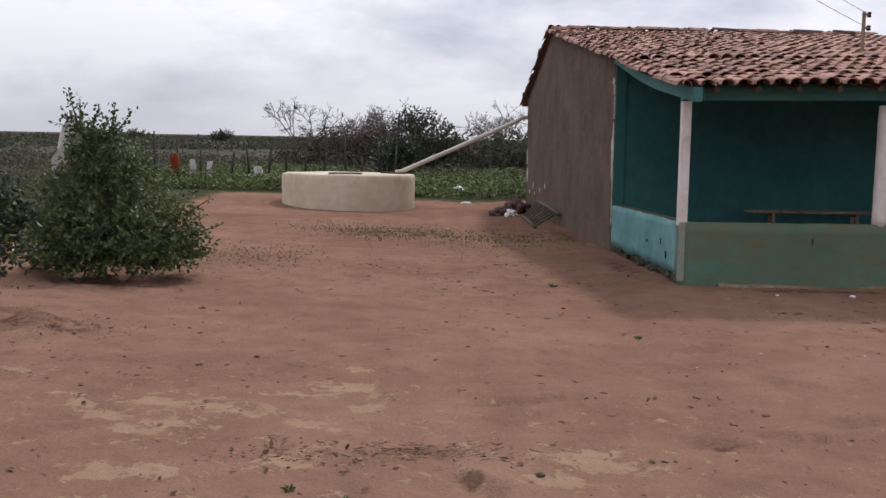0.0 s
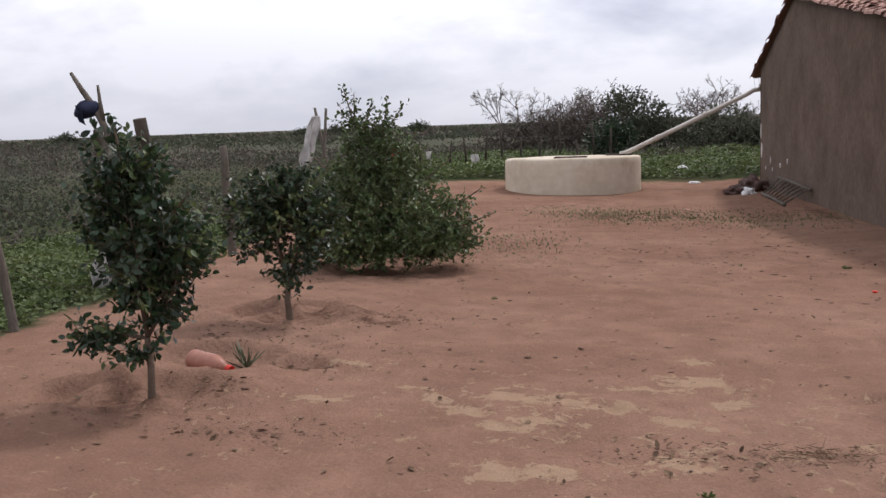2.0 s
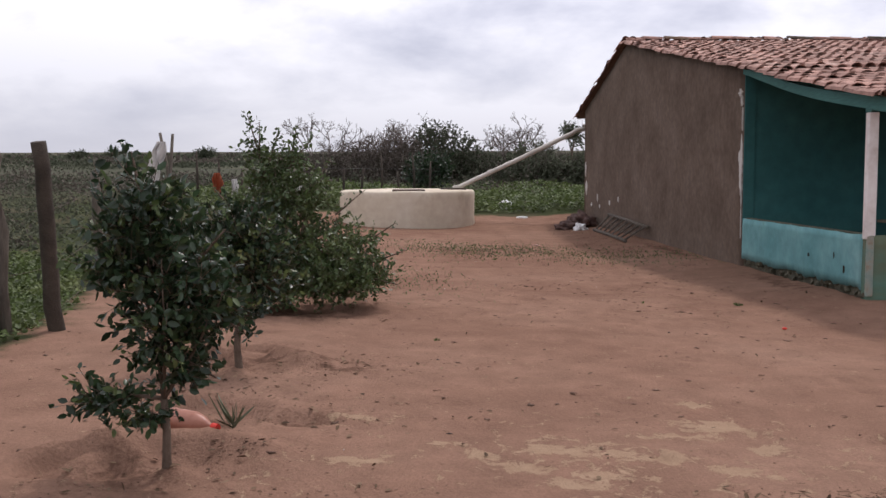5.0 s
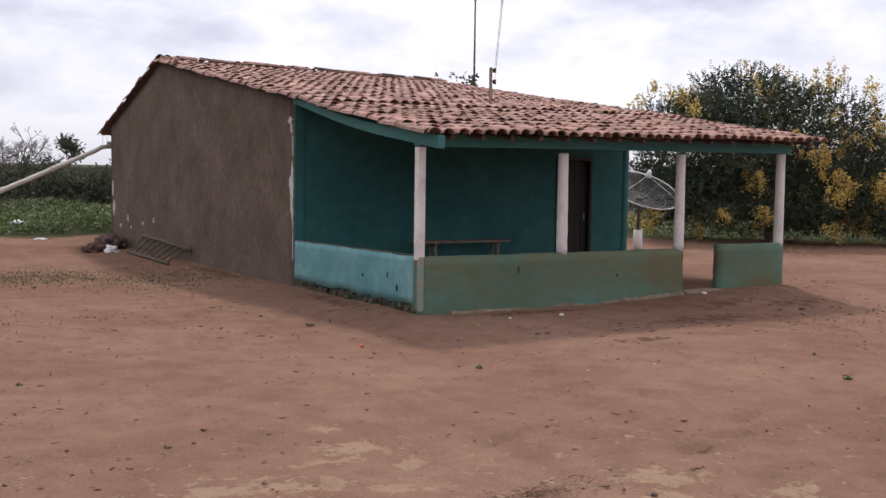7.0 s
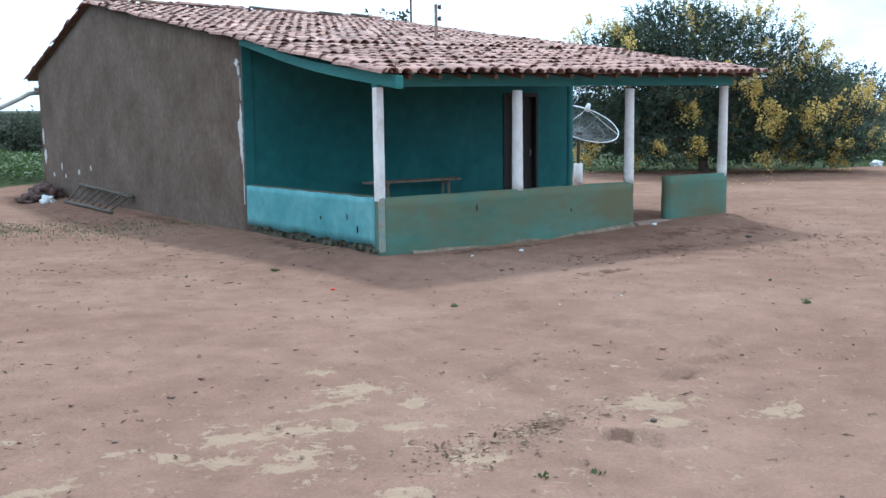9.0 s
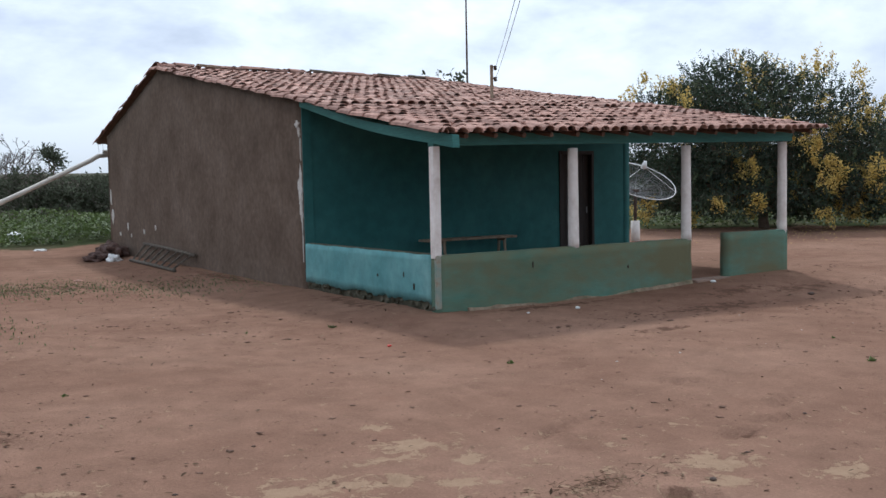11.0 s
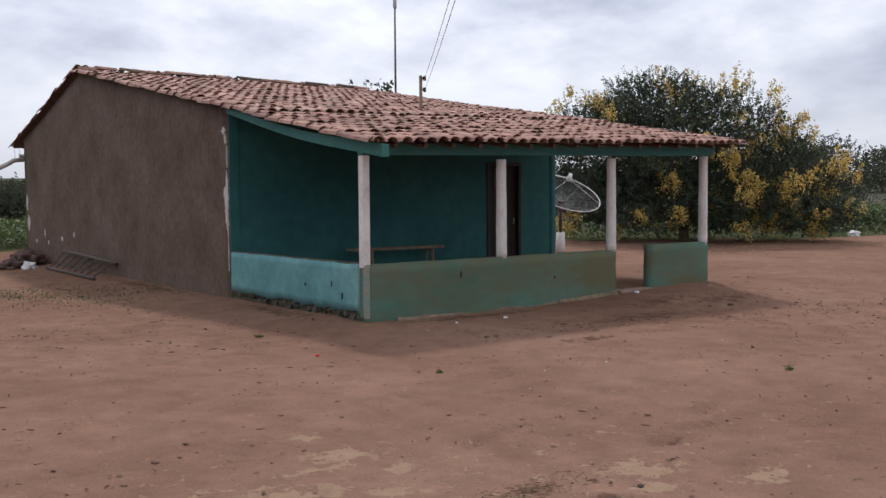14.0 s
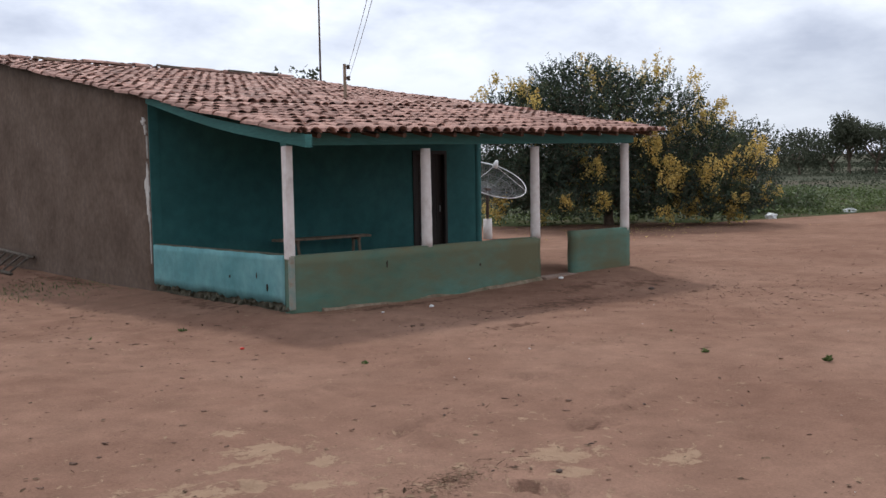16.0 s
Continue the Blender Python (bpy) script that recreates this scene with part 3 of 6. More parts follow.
# darker earth: turned or moist tree basins, trodden grass, the house foot; shade painted under the big tree
DARK_GROUND = ((-3.5, 5.0, 0.42, 0.28), (-3.45, 6.15, 0.45, 0.22), (-2.78, 5.94, 0.3, 0.14), (-3.45, 7.6, 0.55, 0.4), (-2.75, 7.6, 0.45, 0.2), (-2.6, 4.55, 0.32, 0.12), (-3.35, 10.0, 1.1, 0.55), (-2.6, 7.35, 0.4, 0.18), (-0.95, 17.9, 1.3, 1.6), (0.1, 18.1, 1.1, 1.3),
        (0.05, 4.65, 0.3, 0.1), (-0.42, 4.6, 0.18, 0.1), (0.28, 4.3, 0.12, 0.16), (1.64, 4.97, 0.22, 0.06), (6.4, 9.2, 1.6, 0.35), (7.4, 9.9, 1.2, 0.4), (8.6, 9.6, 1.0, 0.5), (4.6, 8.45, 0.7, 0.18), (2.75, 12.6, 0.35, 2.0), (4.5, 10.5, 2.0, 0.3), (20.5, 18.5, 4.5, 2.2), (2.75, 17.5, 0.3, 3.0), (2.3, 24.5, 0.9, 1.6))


def build_ground():
    xs, ys = lines(-6.6, 4.6, 0.042, 4200), lines(3.0, 12.2, 0.042, 4200)
    X, Y = np.meshgrid(xs, ys)
    x, y = X.ravel(), Y.ravel()
    z = height(x, y)
    nx, ny = len(xs), len(ys)
    # footprints: small heel-deep dents with a pushed-up lip
    Z = z.reshape(ny, nx)
    r = np.random.default_rng(12)
    for _ in range(520):
        px, py, a, l = r.uniform(-4.5, 4.4), r.uniform(3.4, 12.0), r.uniform(0, 6.28), r.uniform(0.06, 0.13)
        i0, i1, j0, j1 = *np.searchsorted(xs, (px - 0.3, px + 0.3)), *np.searchsorted(ys, (py - 0.3, py + 0.3))
        gx, gy = X[j0:j1, i0:i1] - px, Y[j0:j1, i0:i1] - py
        u, v = (gx * math.cos(a) + gy * math.sin(a)) / l, (gy * math.cos(a) - gx * math.sin(a)) / (0.5 * l)
        q = np.hypot(u, v)
        Z[j0:j1, i0:i1] += 0.5 * l * (-0.22 * np.exp(-q ** 4) + 0.12 * np.exp(-((q - 1.3) / 0.35) ** 2))
    z = Z.ravel()
    i = np.arange(nx * ny).reshape(ny, nx)
    f = np.stack([i[:-1, :-1], i[:-1, 1:], i[1:, 1:], i[1:, :-1]], -1).reshape(-1, 4)
    me = mesh_np("ground", np.stack([x, y, z], 1), f, M["ground"], True)
    at = me.attributes.new("cover", "FLOAT_VECTOR", "POINT")
    o = outside(x, y)
    crust = np.zeros_like(o)
    for cx, cy, w, h in CRUSTS:
        crust = np.maximum(crust, np.exp(-((x - cx) / (1.5 * w)) ** 2 - ((y - cy) / (1.5 * h)) ** 2))
    crust = 0.46 * crust + 0.14 * smooth01(1 - np.hypot((x + 0.3) / 4.5, (y - 4.8) / 2.2)) - 0.57
    cov = np.stack([np.clip(0.5 + o * 0.6, 0, 1), smooth01((o - 3) / 18), crust], 1)
    at.data.foreach_set("vector", cov.astype(np.float32).ravel())
    dark_ground = np.zeros_like(o)
    for cx, cy, rx, ry in DARK_GROUND:
        dark_ground = np.maximum(dark_ground, np.exp(-((x - cx) / rx) ** 2 - ((y - cy) / ry) ** 2))
    me.attributes.new("dark_ground", "FLOAT", "POINT").data.foreach_set("value", (0.62 * dark_ground - 0.45).astype(np.float32))
    tagged(new("ground", me), "bare reddish sandy yard with green weeds and scrubland beyond", "ground", kind="structure")


build_ground()

# ---- house ----
X0, X1 = 3.02, 10.12          # outer faces of the side walls
YF, YW, YR, YB = 10.81, 14.66, 21.9, 26.6   # parapet, front wall, ridge, back wall
T = 0.16


def eave_z(x):
    return 2.30 + 0.024 * (x - 3.0)


def roof_z(x, y):
    """Top of the tiles."""
    if y <= YR:
        s = (y - 10.40) / (YR - 10.40)
        return eave_z(x) + (4.37 - eave_z(x)) * s
    return 4.37 - (y - YR) * 0.262


house = thing("house", "low house with brown plaster gable, teal porch and clay roof", "house")


def gable(name, x_lo, x_hi, mat, label):
    """A side wall whose top follows the roof, in upright strips."""
    bm = bmesh.new()
    n = 48
    rows = []
    for i in range(n + 1):
        y = YW + 0.0 + (YB - YW) * i / n
        col = []
        for x in (x_lo, x_hi):
            top = roof_z(x, y) - 0.10
            col.append([bm.verts.new((x, y, -0.25 + (top + 0.25) * j / 12)) for j in range(13)])
        rows.append(col)
    for a, b in zip(rows, rows[1:]):
        for j in range(12):
            bm.faces.new((a[0][j], a[0][j + 1], b[0][j + 1], b[0][j]))
            bm.faces.new((a[1][j], b[1][j], b[1][j + 1], a[1][j + 1]))
        bm.faces.new((a[0][12], a[1][12], b[1][12], b[0][12]))
    for a in (rows[0], rows[-1]):
        for j in range(12):
            bm.faces.new((a[0][j], a[1][j], a[1][j + 1], a[0][j + 1]))
    for v in bm.verts:
        if abs(v.co.x - X0) < 0.001 or abs(v.co.x - X1) < 0.001:
            v.co.x += 0.008 * noise.noise(v.co * 1.3)
    return part(name, bm, mat, house, label, True)


gable("side_wall", X0, X0 + T, M["mud_wall"], "unpainted brown mud-plastered gable wall")
gable("side_wall", X1 - T, X1, M["teal"], "")


def wall_with_door():
    """The porch wall with its door opening cut through."""
    bm = bmesh.new()
    x0, x1, d0, d1, dz = X0 + T + 0.003, X1 - T - 0.003, 8.33, 9.14, 2.16
    for lo, hi in ((x0, d0), (d1, x1)):
        add_box(bm, (lo, YW + 0.003, -0.2), (hi, YW + T, 2.88))
    add_box(bm, (d0, YW + 0.003, dz), (d1, YW + T, 2.88))
    return part("front_wall", bm, M["teal"], house, "teal limewashed wall under the porch")


wall_with_door()
bm = bmesh.new()
add_box(bm, (X0 + T, YB - T, -0.2), (X1 - T, YB, 2.9))
part("back_wall", bm, M["mud_wall"], house)
# painted return on the end of the gable wall
bm = bmesh.new()
add_box(bm, (X0 - 0.004, YW - 0.02, 0.15), (X0 + T, YW - 0.002, 2.9), 0.004)
roughen(bm, 0.006, 7)
part("wall_end", bm, M["teal"], house)


def flakes():
    """Whitish bare lime where the plaster has come away, mostly by the painted corner."""
    n = 0
    for y, z, w, h in ((14.74, 1.78, 0.04, 0.13), (14.76, 1.60, 0.08, 0.15), (14.75, 1.40, 0.06, 0.14), (14.73, 1.20, 0.04, 0.13), (14.715, 1.0, 0.014, 0.14), (14.82, 2.60, 0.06, 0.05), (14.76, 2.47, 0.035, 0.07), (14.71, 2.2, 0.012, 0.14), (14.71, 0.62, 0.012, 0.20),
                       (26.3, 0.95, 0.10, 0.16), (26.4, 1.45, 0.06, 0.2), (25.6, 0.52, 0.05, 0.05), (24.9, 0.72, 0.035, 0.08), (24.6, 0.50, 0.03, 0.04), (23.5, 0.62, 0.04, 0.05), (22.6, 0.74, 0.025, 0.05)):
        bm = bmesh.new()
        vs = []
        for k in range(26):
            a = 2 * math.pi * k / 26
            r = 1 + 0.6 * noise.noise(Vector((math.cos(a) * 1.6, math.sin(a) * 1.6, n * 5.1))) + 0.45 * noise.noise(Vector((math.cos(a) * 5, math.sin(a) * 5, n * 5.1)))
            vs.append(bm.verts.new((X0 - 0.012 - 0.0025 * (n % 4), max(y + w * r * math.cos(a), YW + 0.01), z + h * r * math.sin(a))))
        f = bm.faces.new(vs)
        ext = bmesh.ops.extrude_face_region(bm, geom=[f])["geom"]
        for v in ext:
            if isinstance(v, bmesh.types.BMVert):
                v.co.x += 0.04
        part("lime_patch", bm, M["lime"], house, "flaked white lime")
        n += 1


flakes()


def door():
    d = tagged(new("door"), "wooden plank door, near black to stand for the dark doorway")
    d.parent = house
    bm = bmesh.new()
    add_box(bm, (8.36, YW + 0.09, 0.06), (9.11, YW + 0.12, 2.12))
    part("door_leaf", bm, M["door"], d)
    for i in range(5):
        bm = bmesh.new()
        add_box(bm, (8.365 + i * 0.149, YW + 0.075, 0.07), (8.365 + i * 0.149 + 0.142, YW + 0.094, 2.11), 0.006)
        part("plank", bm, M["door"], d)
    for lo, hi in (((8.30, YW - 0.015, 0.02), (8.36, YW + 0.12, 2.19)), ((9.11, YW - 0.015, 0.02), (9.17, YW + 0.12, 2.19)), ((8.36, YW - 0.015, 2.12), (9.11, YW + 0.12, 2.19))):
        bm = bmesh.new()
        add_box(bm, lo, hi, 0.006)
        part("door_frame", bm, M["door"], d)
    bm = bmesh.new()
    tube(bm, [(9.03, YW + 0.05, 1.0), (9.03, YW + 0.05, 1.12)], 0.012, 8)
    part("handle", bm, M["metal"], d)


door()


def low_wall(name, lo, hi, mat, label, seed):
    """A plastered parapet with an uneven rounded top."""
    bm = bmesh.new()
    lo, hi = Vector(lo), Vector(hi)
    s = hi - lo
    nx, ny, nz = max(1, int(s.x / 0.12)), max(1, int(s.y / 0.06)), 7
    add_box(bm, lo, hi)
    for axis, n in ((0, nx), (1, ny), (2, nz)):
        for i in range(1, n):
            co = lo.copy()
            co[axis] += s[axis] * i / n
            no = Vector((0, 0, 0))
            no[axis] = 1
            bmesh.ops.bisect_plane(bm, geom=bm.verts[:] + bm.edges[:] + bm.faces[:], plane_co=co, plane_no=no)
    es = [e for e in bm.edges if len(e.link_faces) == 2 and e.calc_face_angle() > 1.0]
    bmesh.ops.bevel(bm, geom=es, offset=0.010, segments=2, affect="EDGES")
    roughen(bm, 0.010, 3.0, seed)
    roughen(bm, 0.004, 14.0, seed)
    if lo.z > 0:
        for v in bm.verts:
            if v.co.z < lo.z + 0.04:
                v.co.z += 0.045 * noise.noise(Vector((0, v.co.y * 13.0, 1.7))) + 0.03 * noise.noise(Vector((0, v.co.y * 3.0, 4.7))) - 0.03
    return part(name, bm, mat, house, label, True)


PT = 0.15
low_wall("side_parapet", (X0 - 0.01, YF + PT + 0.003, 0.12), (X0 + PT, YW - 0.022, 0.70), M["turquoise"], "turquoise limewashed low porch wall", 1)
low_wall("front_parapet", (X0, YF, -0.15), (7.64, YF + PT, 0.70), M["green"], "green limewashed low porch wall with brown algae stains", 2)
low_wall("front_parapet", (8.44, YF, -0.1), (9.93, YF + PT, 0.75), M["green"], "short green low wall beside the porch entrance", 3)


def drips():
    """Dark runs of old dirt on the low walls."""
    n = 0
    for face, u, z, w, h in (("x", 11.6, 0.42, 0.007, 0.03), ("x", 12.3, 0.36, 0.010, 0.02), ("x", 11.35, 0.28, 0.006, 0.035), ("y", 4.55, 0.50, 0.007, 0.035), ("y", 6.3, 0.36, 0.011, 0.018)):
        bm = bmesh.new()
        vs = []
        for k in range(14):
            a = 2 * math.pi * k / 14
            r = 1 + 0.7 * noise.noise(Vector((math.cos(a) * 2, math.sin(a) * 2, n * 3.3)))
            du, dz = w * r * math.cos(a), h * r * math.sin(a)
            vs.append(bm.verts.new((X0 - 0.026, u + du, z + dz) if face == "x" else (u + du, YF - 0.013, z + dz)))
        f = bm.faces.new(vs)
        ext = bmesh.ops.extrude_face_region(bm, geom=[f])["geom"]
        for v in ext:
            if isinstance(v, bmesh.types.BMVert):
                v.co += Vector((0.03, 0, 0)) if face == "x" else Vector((0, 0.03, 0))
        part("dirt_run", bm, M["dark_wood"], house, "dark run of old dirt")
        n += 1


drips()


def cap(lo, hi):
    bm = bmesh.new()
    add_box(bm, lo, hi, 0.006)
    roughen(bm, 0.004, 9)
    part("coping", bm, M["footing"], house, "worn brown cement top edge")


cap((X0 + 0.02, YF + PT + 0.01, 0.694), (X0 + PT - 0.02, YW - 0.03, 0.712))


def footings():
    """Crumbling mortar under the side parapet, stone by stone."""
    r = random.Random(4)
    y = YF + 0.1
    while y < YW - 0.05:
        w, dx, dz = r.uniform(0.03, 0.11), r.uniform(0.02, 0.10), r.uniform(0.0, 0.08)
        bm = bmesh.new()
        bmesh.ops.create_icosphere(bm, subdivisions=1, radius=1)
        for v in bm.verts:
            v.co = Vector((X0 + dx + v.co.x * 0.06, y + v.co.y * w * 0.6, dz + v.co.z * 0.045))
        roughen(bm, 0.035, 12, y)
        part("stone", bm, M["footing"], house)
        y += w * r.uniform(0.9, 1.3)
    bm = bmesh.new()
    add_box(bm, (X0 + 0.035, YF + 0.05, -0.2), (X0 + PT, YW, 0.13))
    part("footing", bm, M["footing"], house)


footings()


def mortar_toe():
    """Ragged pale mortar along the foot of the front parapet."""
    bm = bmesh.new()
    n = 46
    rows = []
    for k in range(n + 1):
        x = X0 + 0.45 + (7.6 - X0 - 0.45) * k / n
        g = ground_z(x, YF - 0.05)
        r = 0.5 + noise.noise(Vector((x * 2.3, 1.7, 0.0))) + 0.4 * noise.noise(Vector((x * 9, 4.1, 0.0)))
        r = max(-0.25, min(0.9, r - 0.1))
        rows.append([bm.verts.new(c) for c in ((x, YF - 0.012, g + 0.012 + 0.045 * r), (x, YF - 0.02 - 0.025 * r, g + 0.01 + 0.035 * r), (x, YF - 0.03 - 0.06 * r, g - 0.02), (x, YF + 0.02, g - 0.02), (x, YF + 0.02, g + 0.01))])
    for a, b in zip(rows, rows[1:]):
        for i in range(5):
            bm.faces.new((a[i], a[(i + 1) % 5], b[(i + 1) % 5], b[i]))
    bm.faces.new(rows[0])
    bm.faces.new(rows[-1][::-1])
    bmesh.ops.recalc_face_normals(bm, faces=bm.faces)
    part("mortar_toe", bm, M["mortar_toe"], house, "ragged dusty mortar along the wall foot")


mortar_toe()
bm = bmesh.new()
add_box(bm, (X0 + PT, YF + PT, -0.1), (X1, YW, 0.05))
part("porch_floor", bm, M["floor"], house, "worn cement porch floor")
bm = bmesh.new()
add_box(bm, (7.66, YF - 0.1, -0.05), (8.43, YF + PT, 0.075), 0.02)
roughen(bm, 0.01, 5)
part("threshold", bm, M["floor"], house)


def posts():
    for x, base, top in ((3.05, 0.66, 2.07), (5.34, 0.68, 2.06), (7.60, 0.68, 2.11), (9.88, 0.70, 2.19)):
        bm = bmesh.new()
        sides, r = (4, 0.095) if x < 4 else (14, 0.074)
        n = 14
        if x < 4:
            add_box(bm, (x - 0.052, YF + 0.012, base), (x + 0.052, YF + 0.118, top), 0.012)
        else:
            tube(bm, [(x, YF + 0.075, base + (top - base) * i / n) for i in range(n + 1)], [r * (1.06 - 0.1 * i / n) for i in range(n + 1)], sides)
        roughen(bm, 0.004, 8, x)
        part("post", bm, M["whitewash"], house, "whitewashed square porch post with rusty streaks" if x < 4 else "whitewashed round porch post", x > 4)


posts()
# corner strip of the first post carried down the parapet
bm = bmesh.new()
add_box(bm, (X0 - 0.012, YF - 0.006, 0.02), (X0 + 0.06, YF + 0.05, 0.70), 0.012)
roughen(bm, 0.006, 8)
part("corner_strip", bm, M["worn_corner"], house, "worn whitewashed corner of the low wall")


def beams():
    # front beam on the posts
    bm = bmesh.new()
    n = 24
    prof = []
    for i in range(n + 1):
        x = X0 - 0.02 + (10.06 - X0) * i / n
        zb = 2.075 + 0.018 * (x - 3.0)
        z1 = zb + 0.15
        prof.append([bm.verts.new((x, y, z)) for y, z in ((YF, zb), (YF + 0.13, zb), (YF + 0.13, z1), (YF, z1))])
    for a, b in zip(prof, prof[1:]):
        for k in range(4):
            bm.faces.new((a[k], a[(k + 1) % 4], b[(k + 1) % 4], b[k]))
    bm.faces.new(prof[0])
    bm.faces.new(prof[-1][::-1])
    part("front_beam", bm, M["beam"], house, "green painted wooden eave beam")
    # arched verge board from the wall to past the corner post
    bm = bmesh.new()
    prof = []
    n = 20
    for i in range(n + 1):
        s = i / n
        y = YW - 0.03 + (10.38 - YW) * s
        zt = roof_z(X0, y) - 0.105 - 0.075 * math.sin(math.pi * s) ** 1.3
        h = 0.10 + 0.055 * s
        prof.append([bm.verts.new((x, y, z)) for x, z in ((X0 - 0.045, zt - h), (X0 + 0.055, zt - h), (X0 + 0.055, zt), (X0 - 0.045, zt))])
    for a, b in zip(prof, prof[1:]):
        for k in range(4):
            bm.faces.new((a[k], a[(k + 1) % 4], b[(k + 1) % 4], b[k]))
    bm.faces.new(prof[0])
    bm.faces.new(prof[-1][::-1])
    part("verge_beam", bm, M["beam"], house, "green painted sagging wooden verge beam")
    bm = bmesh.new()
    add_box(bm, (X0 - 0.01, YF - 0.005, 2.075), (X0 + 0.13, YF + 0.145, 2.17), 0.01)
    part("beam_block", bm, M["beam"], house)


beams()


def roof_frame():
    """Rafters, battens and the closed underside below the tiles."""
    for i in range(16):
        x = X0 + 0.25 + i * (X1 - X0 - 0.3) / 15
        bm = bmesh.new()
        pts = [(x, y, roof_z(x, y) - 0.14) for y in (10.48, 14.0, 18.0, YR)]
        tube(bm, pts, 0.035, 6)
        part("rafter", bm, M["rafter"], house)
    for i in range(10):
        y = 10.8 + i * 0.40
        bm = bmesh.new()
        add_box(bm, (X0 - 0.11, y - 0.025, -0.02), (X1 + 0.10, y + 0.025, 0.02))
        for v in bm.verts:
            v.co.z += roof_z(v.co.x, y) - 0.095
        part("batten", bm, M["rafter"], house)


roof_frame()


def roof_deck():
    bm = bmesh.new()
    for (ya, yb) in ((10.42, YR), (YR, 27.3)):
        for dz in (-0.085, -0.06):
            g = sheet(bm, (0, 0, 0), (1, 0, 0), (0, 1, 0), 12, 20)
            for j, row in enumerate(g):
                for i, v in enumerate(row):
                    x, y = X0 - 0.10 + (10.28 - X0 + 0.1) * i / 12, ya + (yb - ya) * j / 20
                    v.co = Vector((x, y, roof_z(x, y) + dz))
    part("roof_deck", bm, M["rafter"], house, "dark underside of the tiled roof")


roof_deck()
PITCH, ROW = 0.192, 0.345
NCOL = int((10.26 - (X0 - 0.10)) / PITCH)
NROW = int((YR - 10.36) / ROW) + 1


def tile_mesh(name, cover, segs=5, length=0.45, mat=None):
    """One half-round clay tile, tapered and thick, its long side along y, low end at y = 0."""
    vs, fs = [], []
    for j, y in enumerate((0.0, length)):
        taper = 1.0 - 0.22 * j if cover else 0.80 + 0.2 * j
        for rr in (1.0, 0.86):
            for k in range(segs + 1):
                a = math.pi * k / segs
                x, z = 0.089 * rr * taper * math.cos(a), 0.072 * rr * taper * math.sin(a)
                vs.append((x, y, z if cover else -z))
    s = segs + 1
    for k in range(segs):
        fs += [(k, k + 1, 2 * s + k + 1, 2 * s + k), (s + k + 1, s + k, 3 * s + k, 3 * s + k + 1), (k + 1, k, s + k, s + k + 1)]
    fs += [(0, 2 * s, 3 * s, s), (segs, s + segs, 3 * s + segs, 2 * s + segs)]
    return vs, fs


def tile_pose(x, y, r, lift, back=False):
    """Tiles lie on the slope, each a little askew and slid; the main roof laps over the porch roof with a step."""
    lift += 0.024 * max(0.0, 1 - (y - 13.4) / 2.2) if 13.4 < y < 15.6 else 0.0
    lift += 0.018 * noise.noise(Vector((x * 0.8, y * 0.6, 3.0)))
    dy = 0.2
    sl = math.atan2(roof_z(x, y + dy) - roof_z(x, y), dy)
    jx, jy = r.gauss(0, 0.010), r.gauss(0, 0.022)
    m = pose(x + jx, y + jy, roof_z(x, y) + lift + r.gauss(0, 0.006), 0, 0, 0)
    rot = Matrix.Rotation(sl - 0.035 + r.gauss(0, 0.02), 4, "X")
    return m @ Matrix.Rotation(r.gauss(0, 0.045), 4, "Z") @ rot @ Matrix.Rotation(r.gauss(0, 0.05), 4, "Y") @ (Matrix.Rotation(math.pi, 4, "Z") if back else Matrix())


